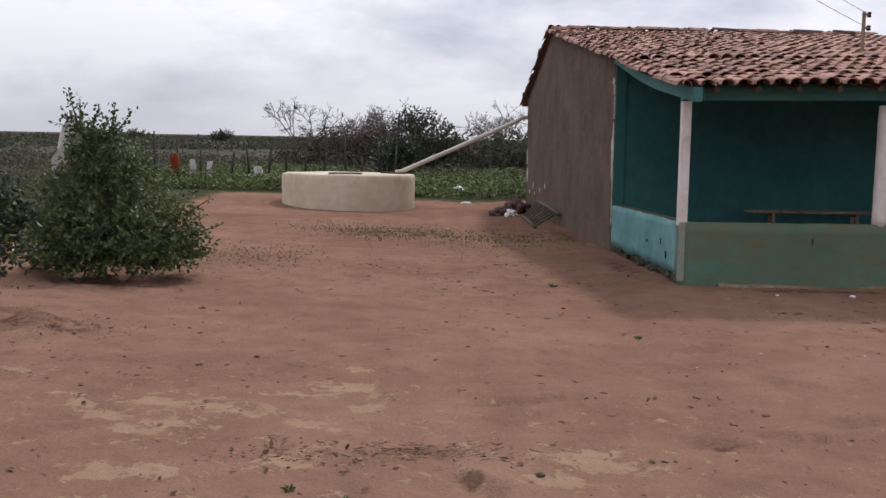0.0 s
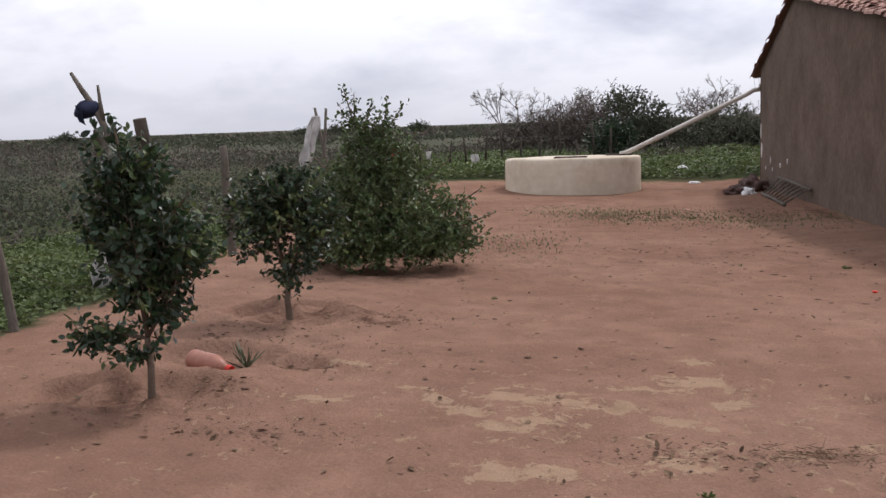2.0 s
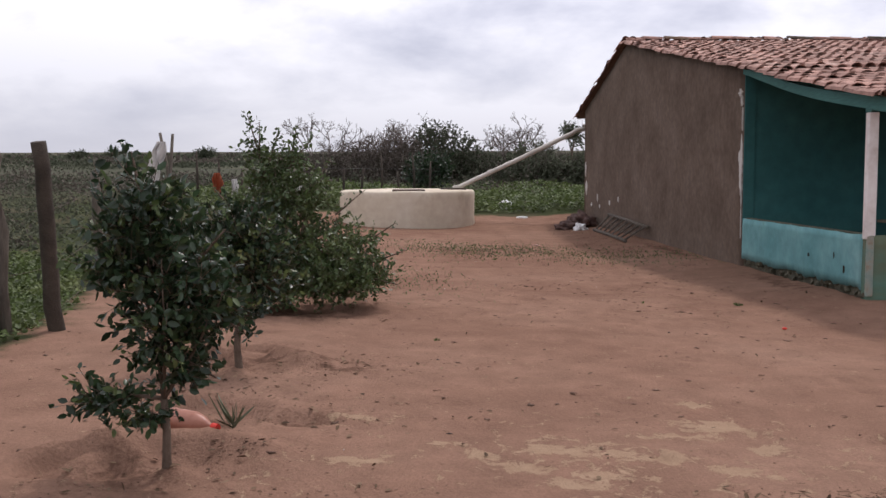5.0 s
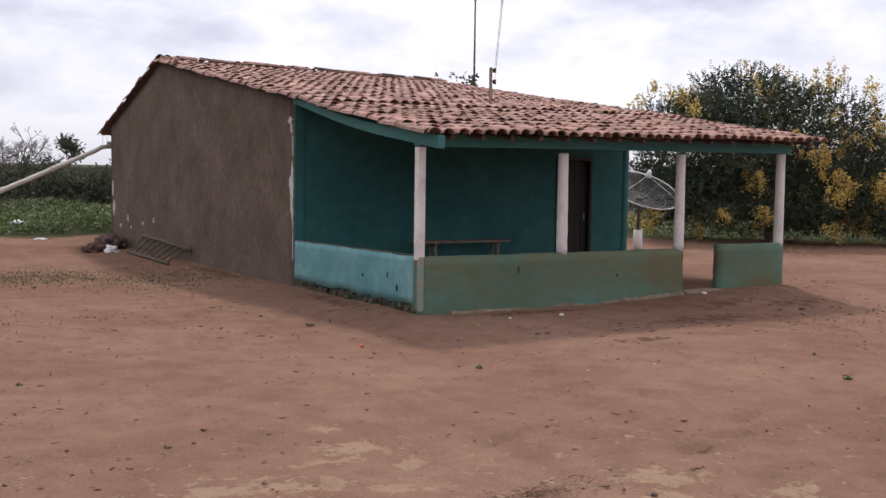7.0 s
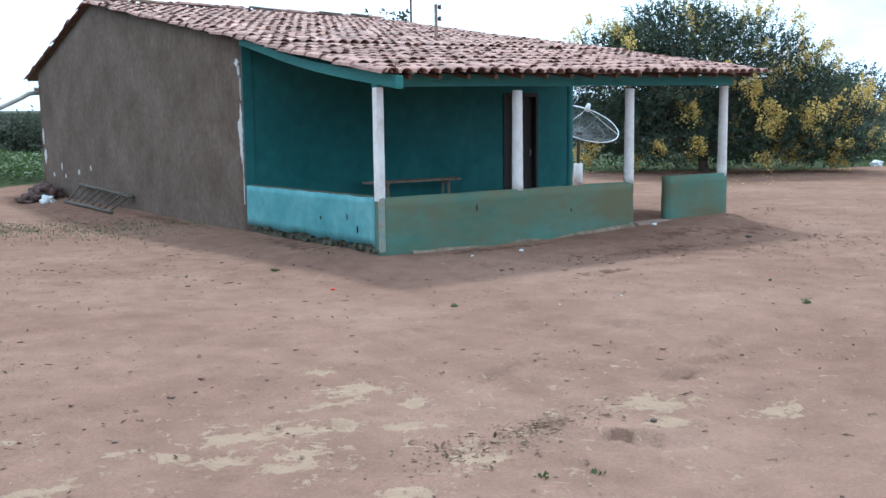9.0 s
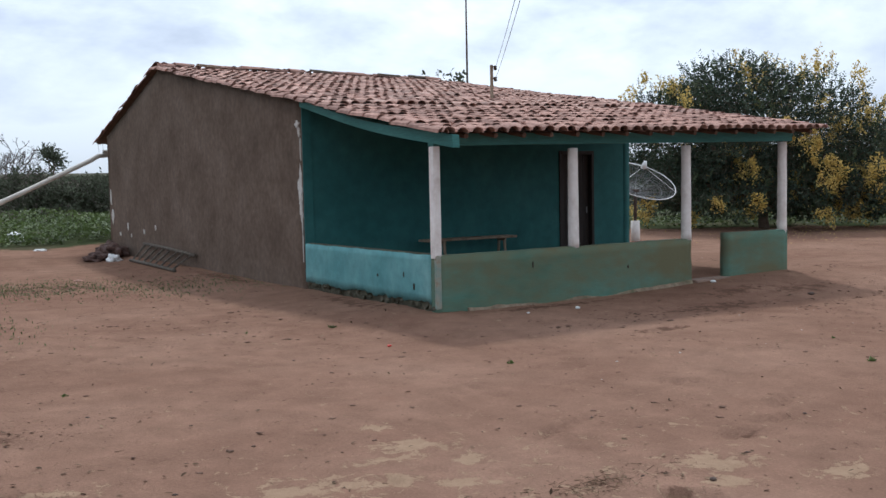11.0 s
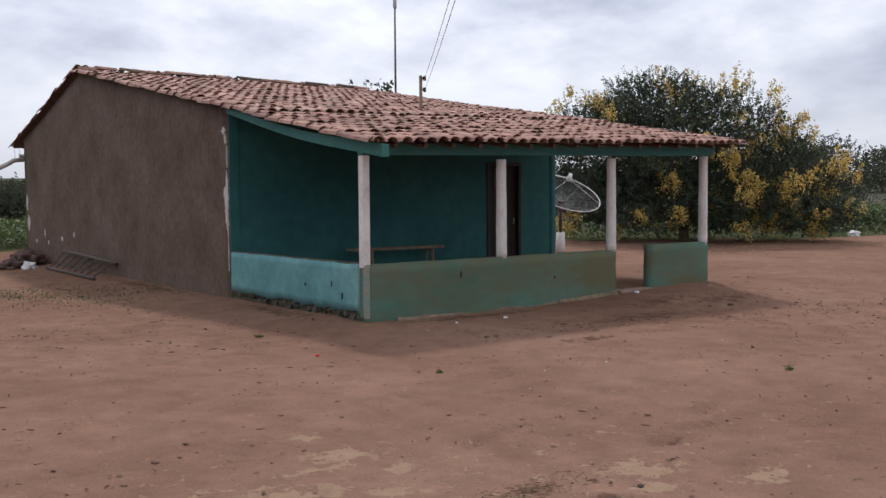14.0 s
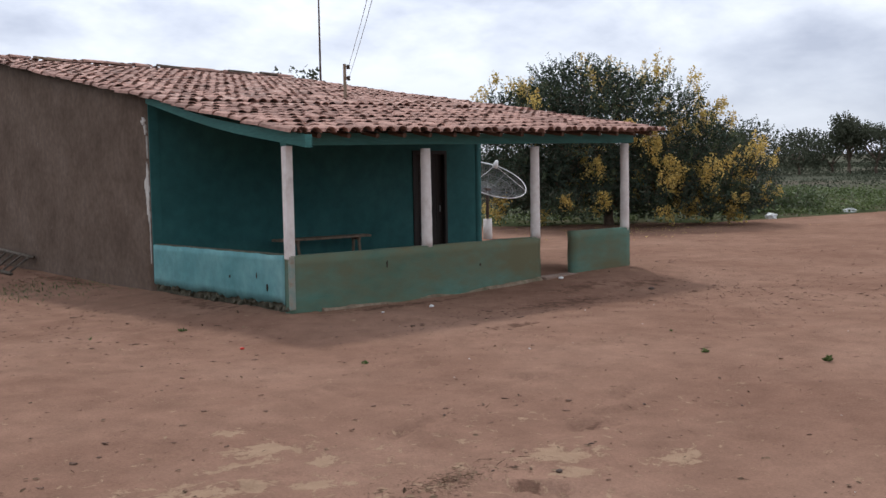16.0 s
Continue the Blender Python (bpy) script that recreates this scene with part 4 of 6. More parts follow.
def roof_tiles():
    r = random.Random(11)
    cv, cf = tile_mesh("tile", True)
    near = [bpy.data.meshes.new("tile") for _ in range(4)]
    for i, me in enumerate(near):
        me.from_pydata([(x * (1 + 0.03 * i), y * (1 - 0.02 * i), z * (1 - 0.04 * i)) for x, y, z in cv], [], cf)
        me.materials.append(M["tile"])
    cva, pva = np.array(cv), np.array(tile_mesh("pan", False)[0])
    made = 0
    vs_all, fs_all, k = [], [], 0
    for j in range(NROW):
        for i in range(NCOL + 1):
            x = X0 - 0.06 + i * PITCH
            y = 10.36 + j * ROW
            if y + 0.2 > YR:
                continue
            m = tile_pose(x, y, r, -0.075)
            if made < 300:
                ob = new("tile", near[r.randrange(4)])
                ob.parent = roof
                ob.matrix_local = m
                made += 1
            else:
                a = np.array(m)
                vs_all.append(cva @ a[:3, :3].T + a[:3, 3])
                fs_all += [tuple(q + k for q in f) for f in cf]
                k += len(cva)
            if i < NCOL:
                a = np.array(tile_pose(x + PITCH / 2, y + 0.1, r, -0.04))
                vs_all.append(pva @ a[:3, :3].T + a[:3, 3])
                fs_all += [tuple(q + k for q in f) for f in cf]
                k += len(pva)
    for j in range(16):
        for i in range(NCOL + 1):
            x, y = X0 - 0.06 + i * PITCH, 27.45 - j * ROW
            if y - 0.2 < YR:
                continue
            a = np.array(tile_pose(x, y, r, -0.05, False) @ Matrix.Rotation(math.pi, 4, "Z"))
            vs_all.append(cva @ a[:3, :3].T + a[:3, 3])
            fs_all += [tuple(q + k for q in f) for f in cf]
            k += len(cva)
    me = bpy.data.meshes.new("tile_field")
    me.from_pydata(np.concatenate(vs_all).tolist(), [], fs_all)
    me.materials.append(M["tile_rest"])
    ob = tagged(new("tile_field", me), "weathered half-round clay tiles", kind="stuff")
    ob.parent = roof
    # ridge: a line of tiles laid end to end, some missing
    for i in range(19):
        x = X0 - 0.05 + i * 0.39
        if i in (2, 9):
            continue
        ob = new("ridge_tile", near[i % 4])
        ob.parent = roof
        ob.matrix_local = pose(x, YR + r.gauss(0, 0.02), 4.345 + r.gauss(0, 0.012), 0, r.gauss(0, 3), -90 + r.gauss(0, 4)) @ Matrix.Diagonal((1.25, 1.0, 1.1, 1))
    # mortar bed and tiles along the verge
    for i in range(31):
        y = 10.42 + i * 0.37
        if y > YR - 0.3:
            break
        ob = new("verge_tile", near[i % 4])
        ob.parent = roof
        ob.matrix_local = tile_pose(X0 - 0.12, y, r, -0.095)


roof = tagged(new("roof"), "sagging roof of weathered half-round clay tiles")
roof.parent = house


# ---- cistern and its pipe ----
def cistern():
    c = thing("cistern", "round cream cement rainwater cistern standing in the yard", "water tank")
    cx, cy, r = -1.88, 26.05, 1.80
    bm = bmesh.new()
    prof = [(1.0, -0.2), (1.005, 0.0), (0.998, 0.25), (1.0, 0.5), (1.0, 0.75), (0.998, 0.86), (0.985, 0.90), (0.95, 0.915), (0.5, 0.935), (0.0, 0.945)]
    n = 64
    rings = []
    for q, z in prof[:-1]:
        rings.append([bm.verts.new((cx + r * q * math.cos(2 * math.pi * k / n), cy + r * q * math.sin(2 * math.pi * k / n), z)) for k in range(n)])
    tip = bm.verts.new((cx, cy, prof[-1][1]))
    for a, b in zip(rings, rings[1:]):
        for k in range(n):
            bm.faces.new((a[k], a[(k + 1) % n], b[(k + 1) % n], b[k]))
    for k in range(n):
        bm.faces.new((rings[-1][k], rings[-1][(k + 1) % n], tip))
    roughen(bm, 0.02, 1.2)
    roughen(bm, 0.006, 5)
    part("tank_body", bm, M["cement"], c, "", True)
    bm = bmesh.new()
    add_box(bm, (cx - 0.40, cy - 1.62, 0.905), (cx + 0.42, cy - 0.85, 0.955), 0.01)
    part("hatch_cover", bm, M["rust"], c, "dark sheet metal hatch cover")
    bm = bmesh.new()
    add_box(bm, (-1.0, 25.6, 0.915), (-0.32, 26.2, 0.965), 0.015)
    roughen(bm, 0.02, 6)
    part("inlet_cover", bm, M["dark_wood"], c)


cistern()


def downpipe():
    d = thing("downpipe", "dusty white plastic pipe slanting from the back eave to the cistern", "pipe")
    bm = bmesh.new()
    tube(bm, [(3.22, 27.35, 2.58), (2.95, 27.33, 2.55), (2.76, 27.28, 2.44), (1.15, 26.92, 1.70), (-0.45, 26.5, 0.985), (-0.62, 26.45, 0.96)], 0.062, 12)
    part("pipe", bm, M["pvc"], d, "", True)
    for t in (0.33, 0.72):
        bm = bmesh.new()
        p, q = Vector((2.76, 27.28, 2.44)), Vector((-0.45, 26.5, 0.985))
        tube(bm, [p.lerp(q, t), p.lerp(q, t + 0.03)], 0.07, 12)
        part("joint", bm, M["pvc"], d)
    for dx in (0.0, 0.12):
        bm = bmesh.new()
        tube(bm, [(2.98 + dx, 27.3, 2.62), (2.95 + dx, 27.32, 2.95)], 0.006, 5)
        part("hanger_wire", bm, M["white_metal"], d)
    bm = bmesh.new()
    tube(bm, [(3.1, 27.40, 2.66), (10.2, 27.40, 2.72)], 0.06, 8)
    part("gutter", bm, M["pvc"], d)


downpipe()


# ---- things at the house ----
def bench():
    b = thing("bench", "long narrow weathered wooden bench against the porch wall", "bench")
    bm = bmesh.new()
    add_box(bm, (4.98, 14.12, 0.645), (6.86, 14.40, 0.685), 0.008)
    roughen(bm, 0.004, 5)
    part("seat", bm, M["wood"], b)
    for x in (5.35, 6.62):
        for s in (-1, 1):
            bm = bmesh.new()
            tube(bm, [(x, 14.26 + s * 0.07, 0.65), (x + 0.02, 14.26 + s * 0.15, 0.045)], [0.028, 0.022], 6)
            part("leg", bm, M["wood"], b)
    for x in (5.35, 6.62):
        bm = bmesh.new()
        add_box(bm, (x - 0.015, 14.14, 0.60), (x + 0.015, 14.38, 0.645))
        part("cleat", bm, M["wood"], b)


bench()


def ladder():
    l = thing("ladder", "rough pole ladder lying on its side against the wall", "ladder")
    lo = [Vector((2.42, 19.45, ground_z(2.42, 19.45) + 0.035)), Vector((2.55, 23.1, ground_z(2.55, 23.1) + 0.035))]
    hi = [Vector((2.94, 19.75, 0.26)), Vector((2.95, 23.35, 0.36))]
    for a, b in (lo, hi):
        bm = bmesh.new()
        tube(bm, [a, a.lerp(b, 0.5) + Vector((0, 0, 0.015)), b], 0.036, 8)
        roughen(bm, 0.006, 6)
        part("rail", bm, M["grey_wood"], l, "", True)
    for i in range(8):
        t = 0.05 + 0.9 * i / 7
        bm = bmesh.new()
        tube(bm, [lo[0].lerp(lo[1], t), hi[0].lerp(hi[1], t)], 0.022, 6)
        part("rung", bm, M["grey_wood"], l)


ladder()


def heap(name, label, category, at, size, mat, seed, squash=0.5):
    bm = bmesh.new()
    bmesh.ops.create_icosphere(bm, subdivisions=4, radius=1)
    for v in bm.verts:
        n = noise.noise(v.co * 1.8 + Vector((seed, 0, 0))) * 0.45 + noise.noise(v.co * 4.5 + Vector((seed, 3, 0))) * 0.22
        v.co *= 1 + n
        v.co = Vector((v.co.x * size[0], v.co.y * size[1], max(v.co.z, -0.35) * size[2]))
    ob = part(name, bm, mat, None, "", True)
    ob.location = (at[0], at[1], ground_z(at[0], at[1]) + 0.28 * size[2])
    return tagged(ob, label, category)


# the blanket objects are heaps of dark rags, each modelled as one lump
heap("blanket", "crumpled heap of dark brown rags lying beside the wall", "blanket", (2.62, 25.0), (0.32, 0.62, 0.26), M["dark_cloth"], 1)
heap("blanket", "low crumpled heap of dark rags lying beside the wall", "blanket", (2.2, 24.6), (0.30, 0.45, 0.14), M["dark_cloth"], 4)
heap("plastic_bag", "crumpled white plastic bag lying by the ladder", "bag", (2.35, 23.75), (0.15, 0.2, 0.13), M["plastic_white"], 2)
heap("plastic_bag", "crumpled white plastic bag in the weeds behind the yard", "bag", (1.3, 30.6), (0.22, 0.25, 0.2), M["plastic_white"], 7)
heap("plastic_bag", "small white plastic bag in the weeds", "bag", (-1.2, 31.8), (0.12, 0.14, 0.12), M["plastic_white"], 9)
heap("plastic_bag", "flattened pale plastic bag on the sand", "bag", (1.4, 27.4), (0.15, 0.11, 0.04), M["plastic_white"], 5)
heap("plastic_bag", "white plastic scrap among weeds at the yard edge", "bag", (27.0, 17.6), (0.2, 0.2, 0.14), M["plastic_white"], 6)
heap("plastic_bag", "white plastic scrap on the field edge", "bag", (31.5, 16.9), (0.25, 0.2, 0.12), M["plastic_white"], 8)


def dish():
    d = thing("satellite_dish", "mesh satellite dish with white rim on a short pole", "satellite dish")
    cx, cy = 15.12, 19.53
    gz = ground_z(cx, cy)
    bm = bmesh.new()
    tube(bm, [(cx, cy, gz - 0.1), (cx, cy, gz + 0.55)], [0.13, 0.12], 14)
    part("base", bm, M["whitewash"], d, "whitewashed concrete foot", True)
    bm = bmesh.new()
    tube(bm, [(cx, cy, gz + 0.5), (cx, cy, 1.31)], 0.045, 10)
    part("pole", bm, M["rust"], d, "", True)
    # axis of the bowl: mostly up, leaning towards the yard
    axis = Vector((-0.067, -0.50, 0.86)).normalized()
    u = axis.orthogonal().normalized()
    w = axis.cross(u)
    v0 = Vector((cx, cy, 1.34))
    R, F = 1.02, 0.80

    def at(r, a):
        return v0 + axis * (r * r / (4 * F)) + (u * math.cos(a) + w * math.sin(a)) * r

    bm = bmesh.new()
    tube(bm, [at(R, 2 * math.pi * k / 48) for k in range(49)], 0.013, 6, False)
    part("rim", bm, M["white_metal"], d, "white tubular rim", True)
    for i in range(12):
        bm = bmesh.new()
        a = 2 * math.pi * i / 12
        tube(bm, [at(R * q, a) for q in (0.05, 0.35, 0.7, 1.0)], 0.009, 5)
        part("rib", bm, M["mesh_wire"], d)
    for q in (0.35, 0.68):
        bm = bmesh.new()
        tube(bm, [at(R * q, 2 * math.pi * k / 40) for k in range(41)], 0.007, 5, False)
        part("hoop", bm, M["mesh_wire"], d)
    # wire mesh: fine radial and circular strands
    bm = bmesh.new()
    for i in range(72):
        a = 2 * math.pi * i / 72
        tube(bm, [at(R * q, a) for q in (0.12, 0.45, 0.75, 1.0)], 0.0032, 3, False)
    for j in range(1, 16):
        tube(bm, [at(R * j / 16, 2 * math.pi * k / 40) for k in range(41)], 0.0032, 3, False)
    tagged(part("wire_mesh", bm, M["mesh_wire"], d, "grey wire mesh of the bowl"), kind="stuff")
    focus = v0 + axis * F
    for i in range(3):
        bm = bmesh.new()
        tube(bm, [at(R, 0.4 + 2 * math.pi * i / 3), focus - axis * 0.05], 0.006, 5)
        part("strut", bm, M["white_metal"], d)
    bm = bmesh.new()
    tube(bm, [focus - axis * 0.10, focus - axis * 0.02, focus + axis * 0.10], [0.075, 0.075, 0.045], 12)
    part("receiver", bm, M["white_metal"], d, "white feed horn", True)
    bm = bmesh.new()
    add_box(bm, (cx - 0.08, cy - 0.08, 1.25), (cx + 0.08, cy + 0.08, 1.38), 0.02)
    part("bracket", bm, M["rust"], d)


dish()


def mast():
    m = thing("antenna_mast", "thin metal antenna mast standing behind the roof", "mast")
    x, y = 12.06, 23.0
    bm = bmesh.new()
    tube(bm, [(x, y, ground_z(x, y) - 0.1), (x, y, 4.6), (x, y, 6.85)], [0.035, 0.03, 0.022], 8)
    part("pole", bm, M["rust"], m, "", True)
    bm = bmesh.new()
    tube(bm, [(x, y, 6.80), (x, y, 6.84), (x, y, 7.16), (x, y, 7.18)], [0.03, 0.05, 0.05, 0.03], 10)
    part("antenna_head", bm, M["metal"], m, "pale grey antenna head", True)


mast()


def service_bracket():
    s = thing("service_bracket", "short wooden post on the roof with two insulators", "insulator post")
    x, y = 6.80, 14.72
    z = roof_z(x, y)
    bm = bmesh.new()
    add_box(bm, (x - 0.022, y - 0.022, z - 0.15), (x + 0.022, y + 0.022, 3.72), 0.006)
    part("post", bm, M["wood"], s)
    way = Vector((-0.572, -0.82, 0)).normalized()
    for i, zz in enumerate((3.67, 3.47)):
        p = Vector((x, y, zz)) + Vector((0.07, -0.02, 0))
        bm = bmesh.new()
        tube(bm, [(x, y, zz), p], 0.012, 6)
        part("bolt", bm, M["rust"], s)
        bm = bmesh.new()
        tube(bm, [p + Vector((0, 0, -0.04)), p + Vector((0, 0, -0.03)), p, p + Vector((0, 0, 0.03)), p + Vector((0, 0, 0.04))], [0.02, 0.036, 0.022, 0.036, 0.02], 10)
        part("insulator", bm, M["dark_wood"], s)
        bm = bmesh.new()
        pts = []
        for k in range(25):
            t = 34.0 * k / 24
            pts.append(p + way * t + Vector((0, 0, -0.020 * t * (1 - i * 0.15) - 0.0018 * t * (34 - t) + 0.047 * t)))
        tube(bm, pts, 0.004, 4)
        part("wire", bm, M["wire"], s, "slack overhead service wire")


service_bracket()


def loose_slats():
    """Slats and broken tiles left lying on the roof."""
    for x, y, l, a in ((3.95, 21.35, 0.55, 8), (6.9, 21.75, 0.6, 2), (8.75, 21.7, 0.6, -3), (9.6, 21.75, 0.5, 4)):
        bm = bmesh.new()
        add_box(bm, (-l / 2, -0.05, -0.02), (l / 2, 0.05, 0.03), 0.006)
        roughen(bm, 0.006, 6)
        ob = part("roof_slat", bm, M["grey_wood"] if x > 6 else M["wood"])
        ob.matrix_world = pose(x, y, roof_z(x, y) + 0.03, 6, 2, a)
        tagged(ob, "short loose wooden slat lying near the roof ridge", "slat", "slats on the roof")


loose_slats()


# ---- citrus trees by the fence ----
def citrus(label, foot, lobes, tips, r0, n, per, leaf, spike=None, mat="leaf"):
    t = thing("citrus_tree", label, "tree", "young citrus trees")
    foot = Vector((foot[0], foot[1], ground_z(*foot[:2])))
    bm = bmesh.new()
    limbs(bm, foot, [tuple(foot + Vector(q)) for q in tips], r0)
    part("trunk", bm, M["bark"], t, "", True)
    world_lobes = [(foot.x + c[0], foot.y + c[1], foot.z + c[2], *c[3:]) for c in lobes]
    lv, tw, p, d = sprays(world_lobes, n, per, leaf, 0.5, 0.2, 0.35, 0.6)
    old, tw2, _, _ = sprays(world_lobes, n // 5, per, leaf * 0.9, 0.5, 0.2)
    chunks, sticks = [lv], [tw, tw2]
    if spike:
        for a, b, k in spike:
            a, b = np.array(foot) + np.array(a), np.array(foot) + np.array(b)
            q = np.linspace(0.0, 1.0, k)[:, None]
            base = a + (b - a) * q + rng.normal(scale=0.026, size=(k, 3))
            out = (b - a)[None] * 0.6 + rng.normal(scale=0.4, size=(k, 3))
            chunks.append(leaves(base, out, leaf * rng.uniform(0.75, 1.15, k), 0.52))
            sticks.append(stick(a[None], b[None], np.array([0.012]), np.array([0.004])))
    part("crown", mesh_np("crown", *join(chunks), M[mat]), None, t, "glossy dark green leaves" if mat == "leaf" else "dull olive green leaves")
    part("old_leaves", mesh_np("old_leaves", *old, M["leaf_b"]), None, t, "lighter yellowish green leaves")
    tagged(part("twig_spray", mesh_np("twig_spray", *join(sticks), M["bark"]), None, t), kind="stuff")
    return t


random.seed(5)
citrus("slim young citrus tree with glossy dark leaves in a dug basin", TREES[0],
       [(-0.10, 0.0, 1.24, 0.19, 0.19, 0.22), (-0.07, 0.02, 1.06, 0.26, 0.25, 0.22), (0.04, 0.0, 0.86, 0.30, 0.28, 0.22), (0.05, 0, 0.66, 0.22, 0.22, 0.20), (0.10, 0, 0.48, 0.13, 0.14, 0.15), (-0.24, -0.03, 0.34, 0.17, 0.15, 0.10), (-0.07, 0.0, 0.24, 0.11, 0.10, 0.08), (0.20, 0.05, 0.78, 0.14, 0.15, 0.12), (-0.24, 0, 0.95, 0.13, 0.15, 0.12)],
       [(-0.10, 0, 1.35), (-0.2, 0.1, 1.1), (0.26, -0.05, 0.8), (-0.30, -0.04, 0.36), (0.05, -0.2, 1.0)], 0.020, 520, 9, 0.052,
       [((-0.08, 0, 1.25), (-0.12, 0, 1.48), 18), ((-0.2, 0, 1.1), (-0.30, 0.02, 1.28), 14), ((0.15, 0, 0.95), (0.30, 0, 1.12), 14), ((-0.22, 0, 0.36), (-0.42, 0, 0.30), 16), ((0.18, 0, 0.75), (0.34, 0, 0.66), 12), ((0.1, 0, 0.5), (0.24, 0, 0.42), 10)])
citrus("small round-headed citrus tree with bare lower trunk in a basin", TREES[1],
       [(0.05, 0, 0.88, 0.37, 0.33, 0.29), (-0.22, 0, 0.86, 0.30, 0.28, 0.22), (0.18, 0, 0.68, 0.26, 0.28, 0.24), (0.04, 0.0, 0.40, 0.20, 0.18, 0.16), (-0.02, 0, 1.04, 0.24, 0.24, 0.18), (-0.22, 0, 0.58, 0.18, 0.2, 0.12)],
       [(0.2, 0, 1.0), (-0.23, 0.1, 0.92), (0.05, -0.2, 0.85), (0.28, 0.1, 0.75)], 0.026, 470, 9, 0.053,
       [((0.1, 0, 1.0), (0.13, 0, 1.24), 18), ((-0.2, 0, 0.88), (-0.44, 0, 1.02), 18), ((-0.2, 0, 0.55), (-0.42, 0, 0.48), 14), ((0.2, 0, 0.6), (0.36, 0, 0.48), 14)])
citrus("broad bushy citrus tree with dense foliage to the ground", TREES[2],
       [(0.15, 0, 0.58, 0.84, 0.75, 0.50), (-0.35, 0, 0.62, 0.55, 0.55, 0.50), (0.62, 0.1, 0.46, 0.50, 0.5, 0.38), (0.1, -0.2, 0.26, 0.75, 0.5, 0.22), (0.0, 0.1, 1.06, 0.48, 0.46, 0.34), (-0.12, 0, 1.40, 0.30, 0.28, 0.26), (-0.26, 0, 1.66, 0.13, 0.13, 0.20), (0.12, 0, 1.55, 0.17, 0.15, 0.18), (0.28, 0, 1.18, 0.28, 0.3, 0.26), (-0.58, 0, 0.28, 0.36, 0.4, 0.25), (0.88, 0, 0.30, 0.30, 0.3, 0.22), (-0.2, -0.35, 0.22, 0.5, 0.35, 0.18), (0.55, -0.3, 0.24, 0.45, 0.35, 0.20)],
       [(0.3, 0, 1.2), (-0.4, 0.1, 1.0), (0.65, -0.1, 0.75), (-0.1, 0.3, 1.5), (0.1, -0.4, 0.85), (0.95, 0, 0.45), (-0.65, 0, 0.55)], 0.04, 2000, 10, 0.052,
       [((-0.2, 0, 1.5), (-0.34, 0, 2.0), 60), ((-0.22, 0, 1.55), (-0.22, 0.02, 1.92), 40), ((-0.12, 0, 1.5), (-0.02, 0.05, 1.86), 46), ((0.05, 0, 1.4), (0.34, 0.0, 1.78), 50), ((0.1, 0, 1.5), (0.16, 0, 1.86), 40), ((0.3, 0, 1.2), (0.5, 0, 1.52), 30), ((0.85, 0, 0.65), (1.18, 0, 0.86), 18), ((0.95, 0, 0.45), (1.30, 0, 0.58), 18), ((0.55, 0, 0.95), (0.85, 0, 1.2), 18), ((-0.5, 0, 1.0), (-0.75, 0, 1.3), 16), ((0.9, -0.1, 0.3), (1.2, -0.1, 0.22), 14)], "leaf_c")


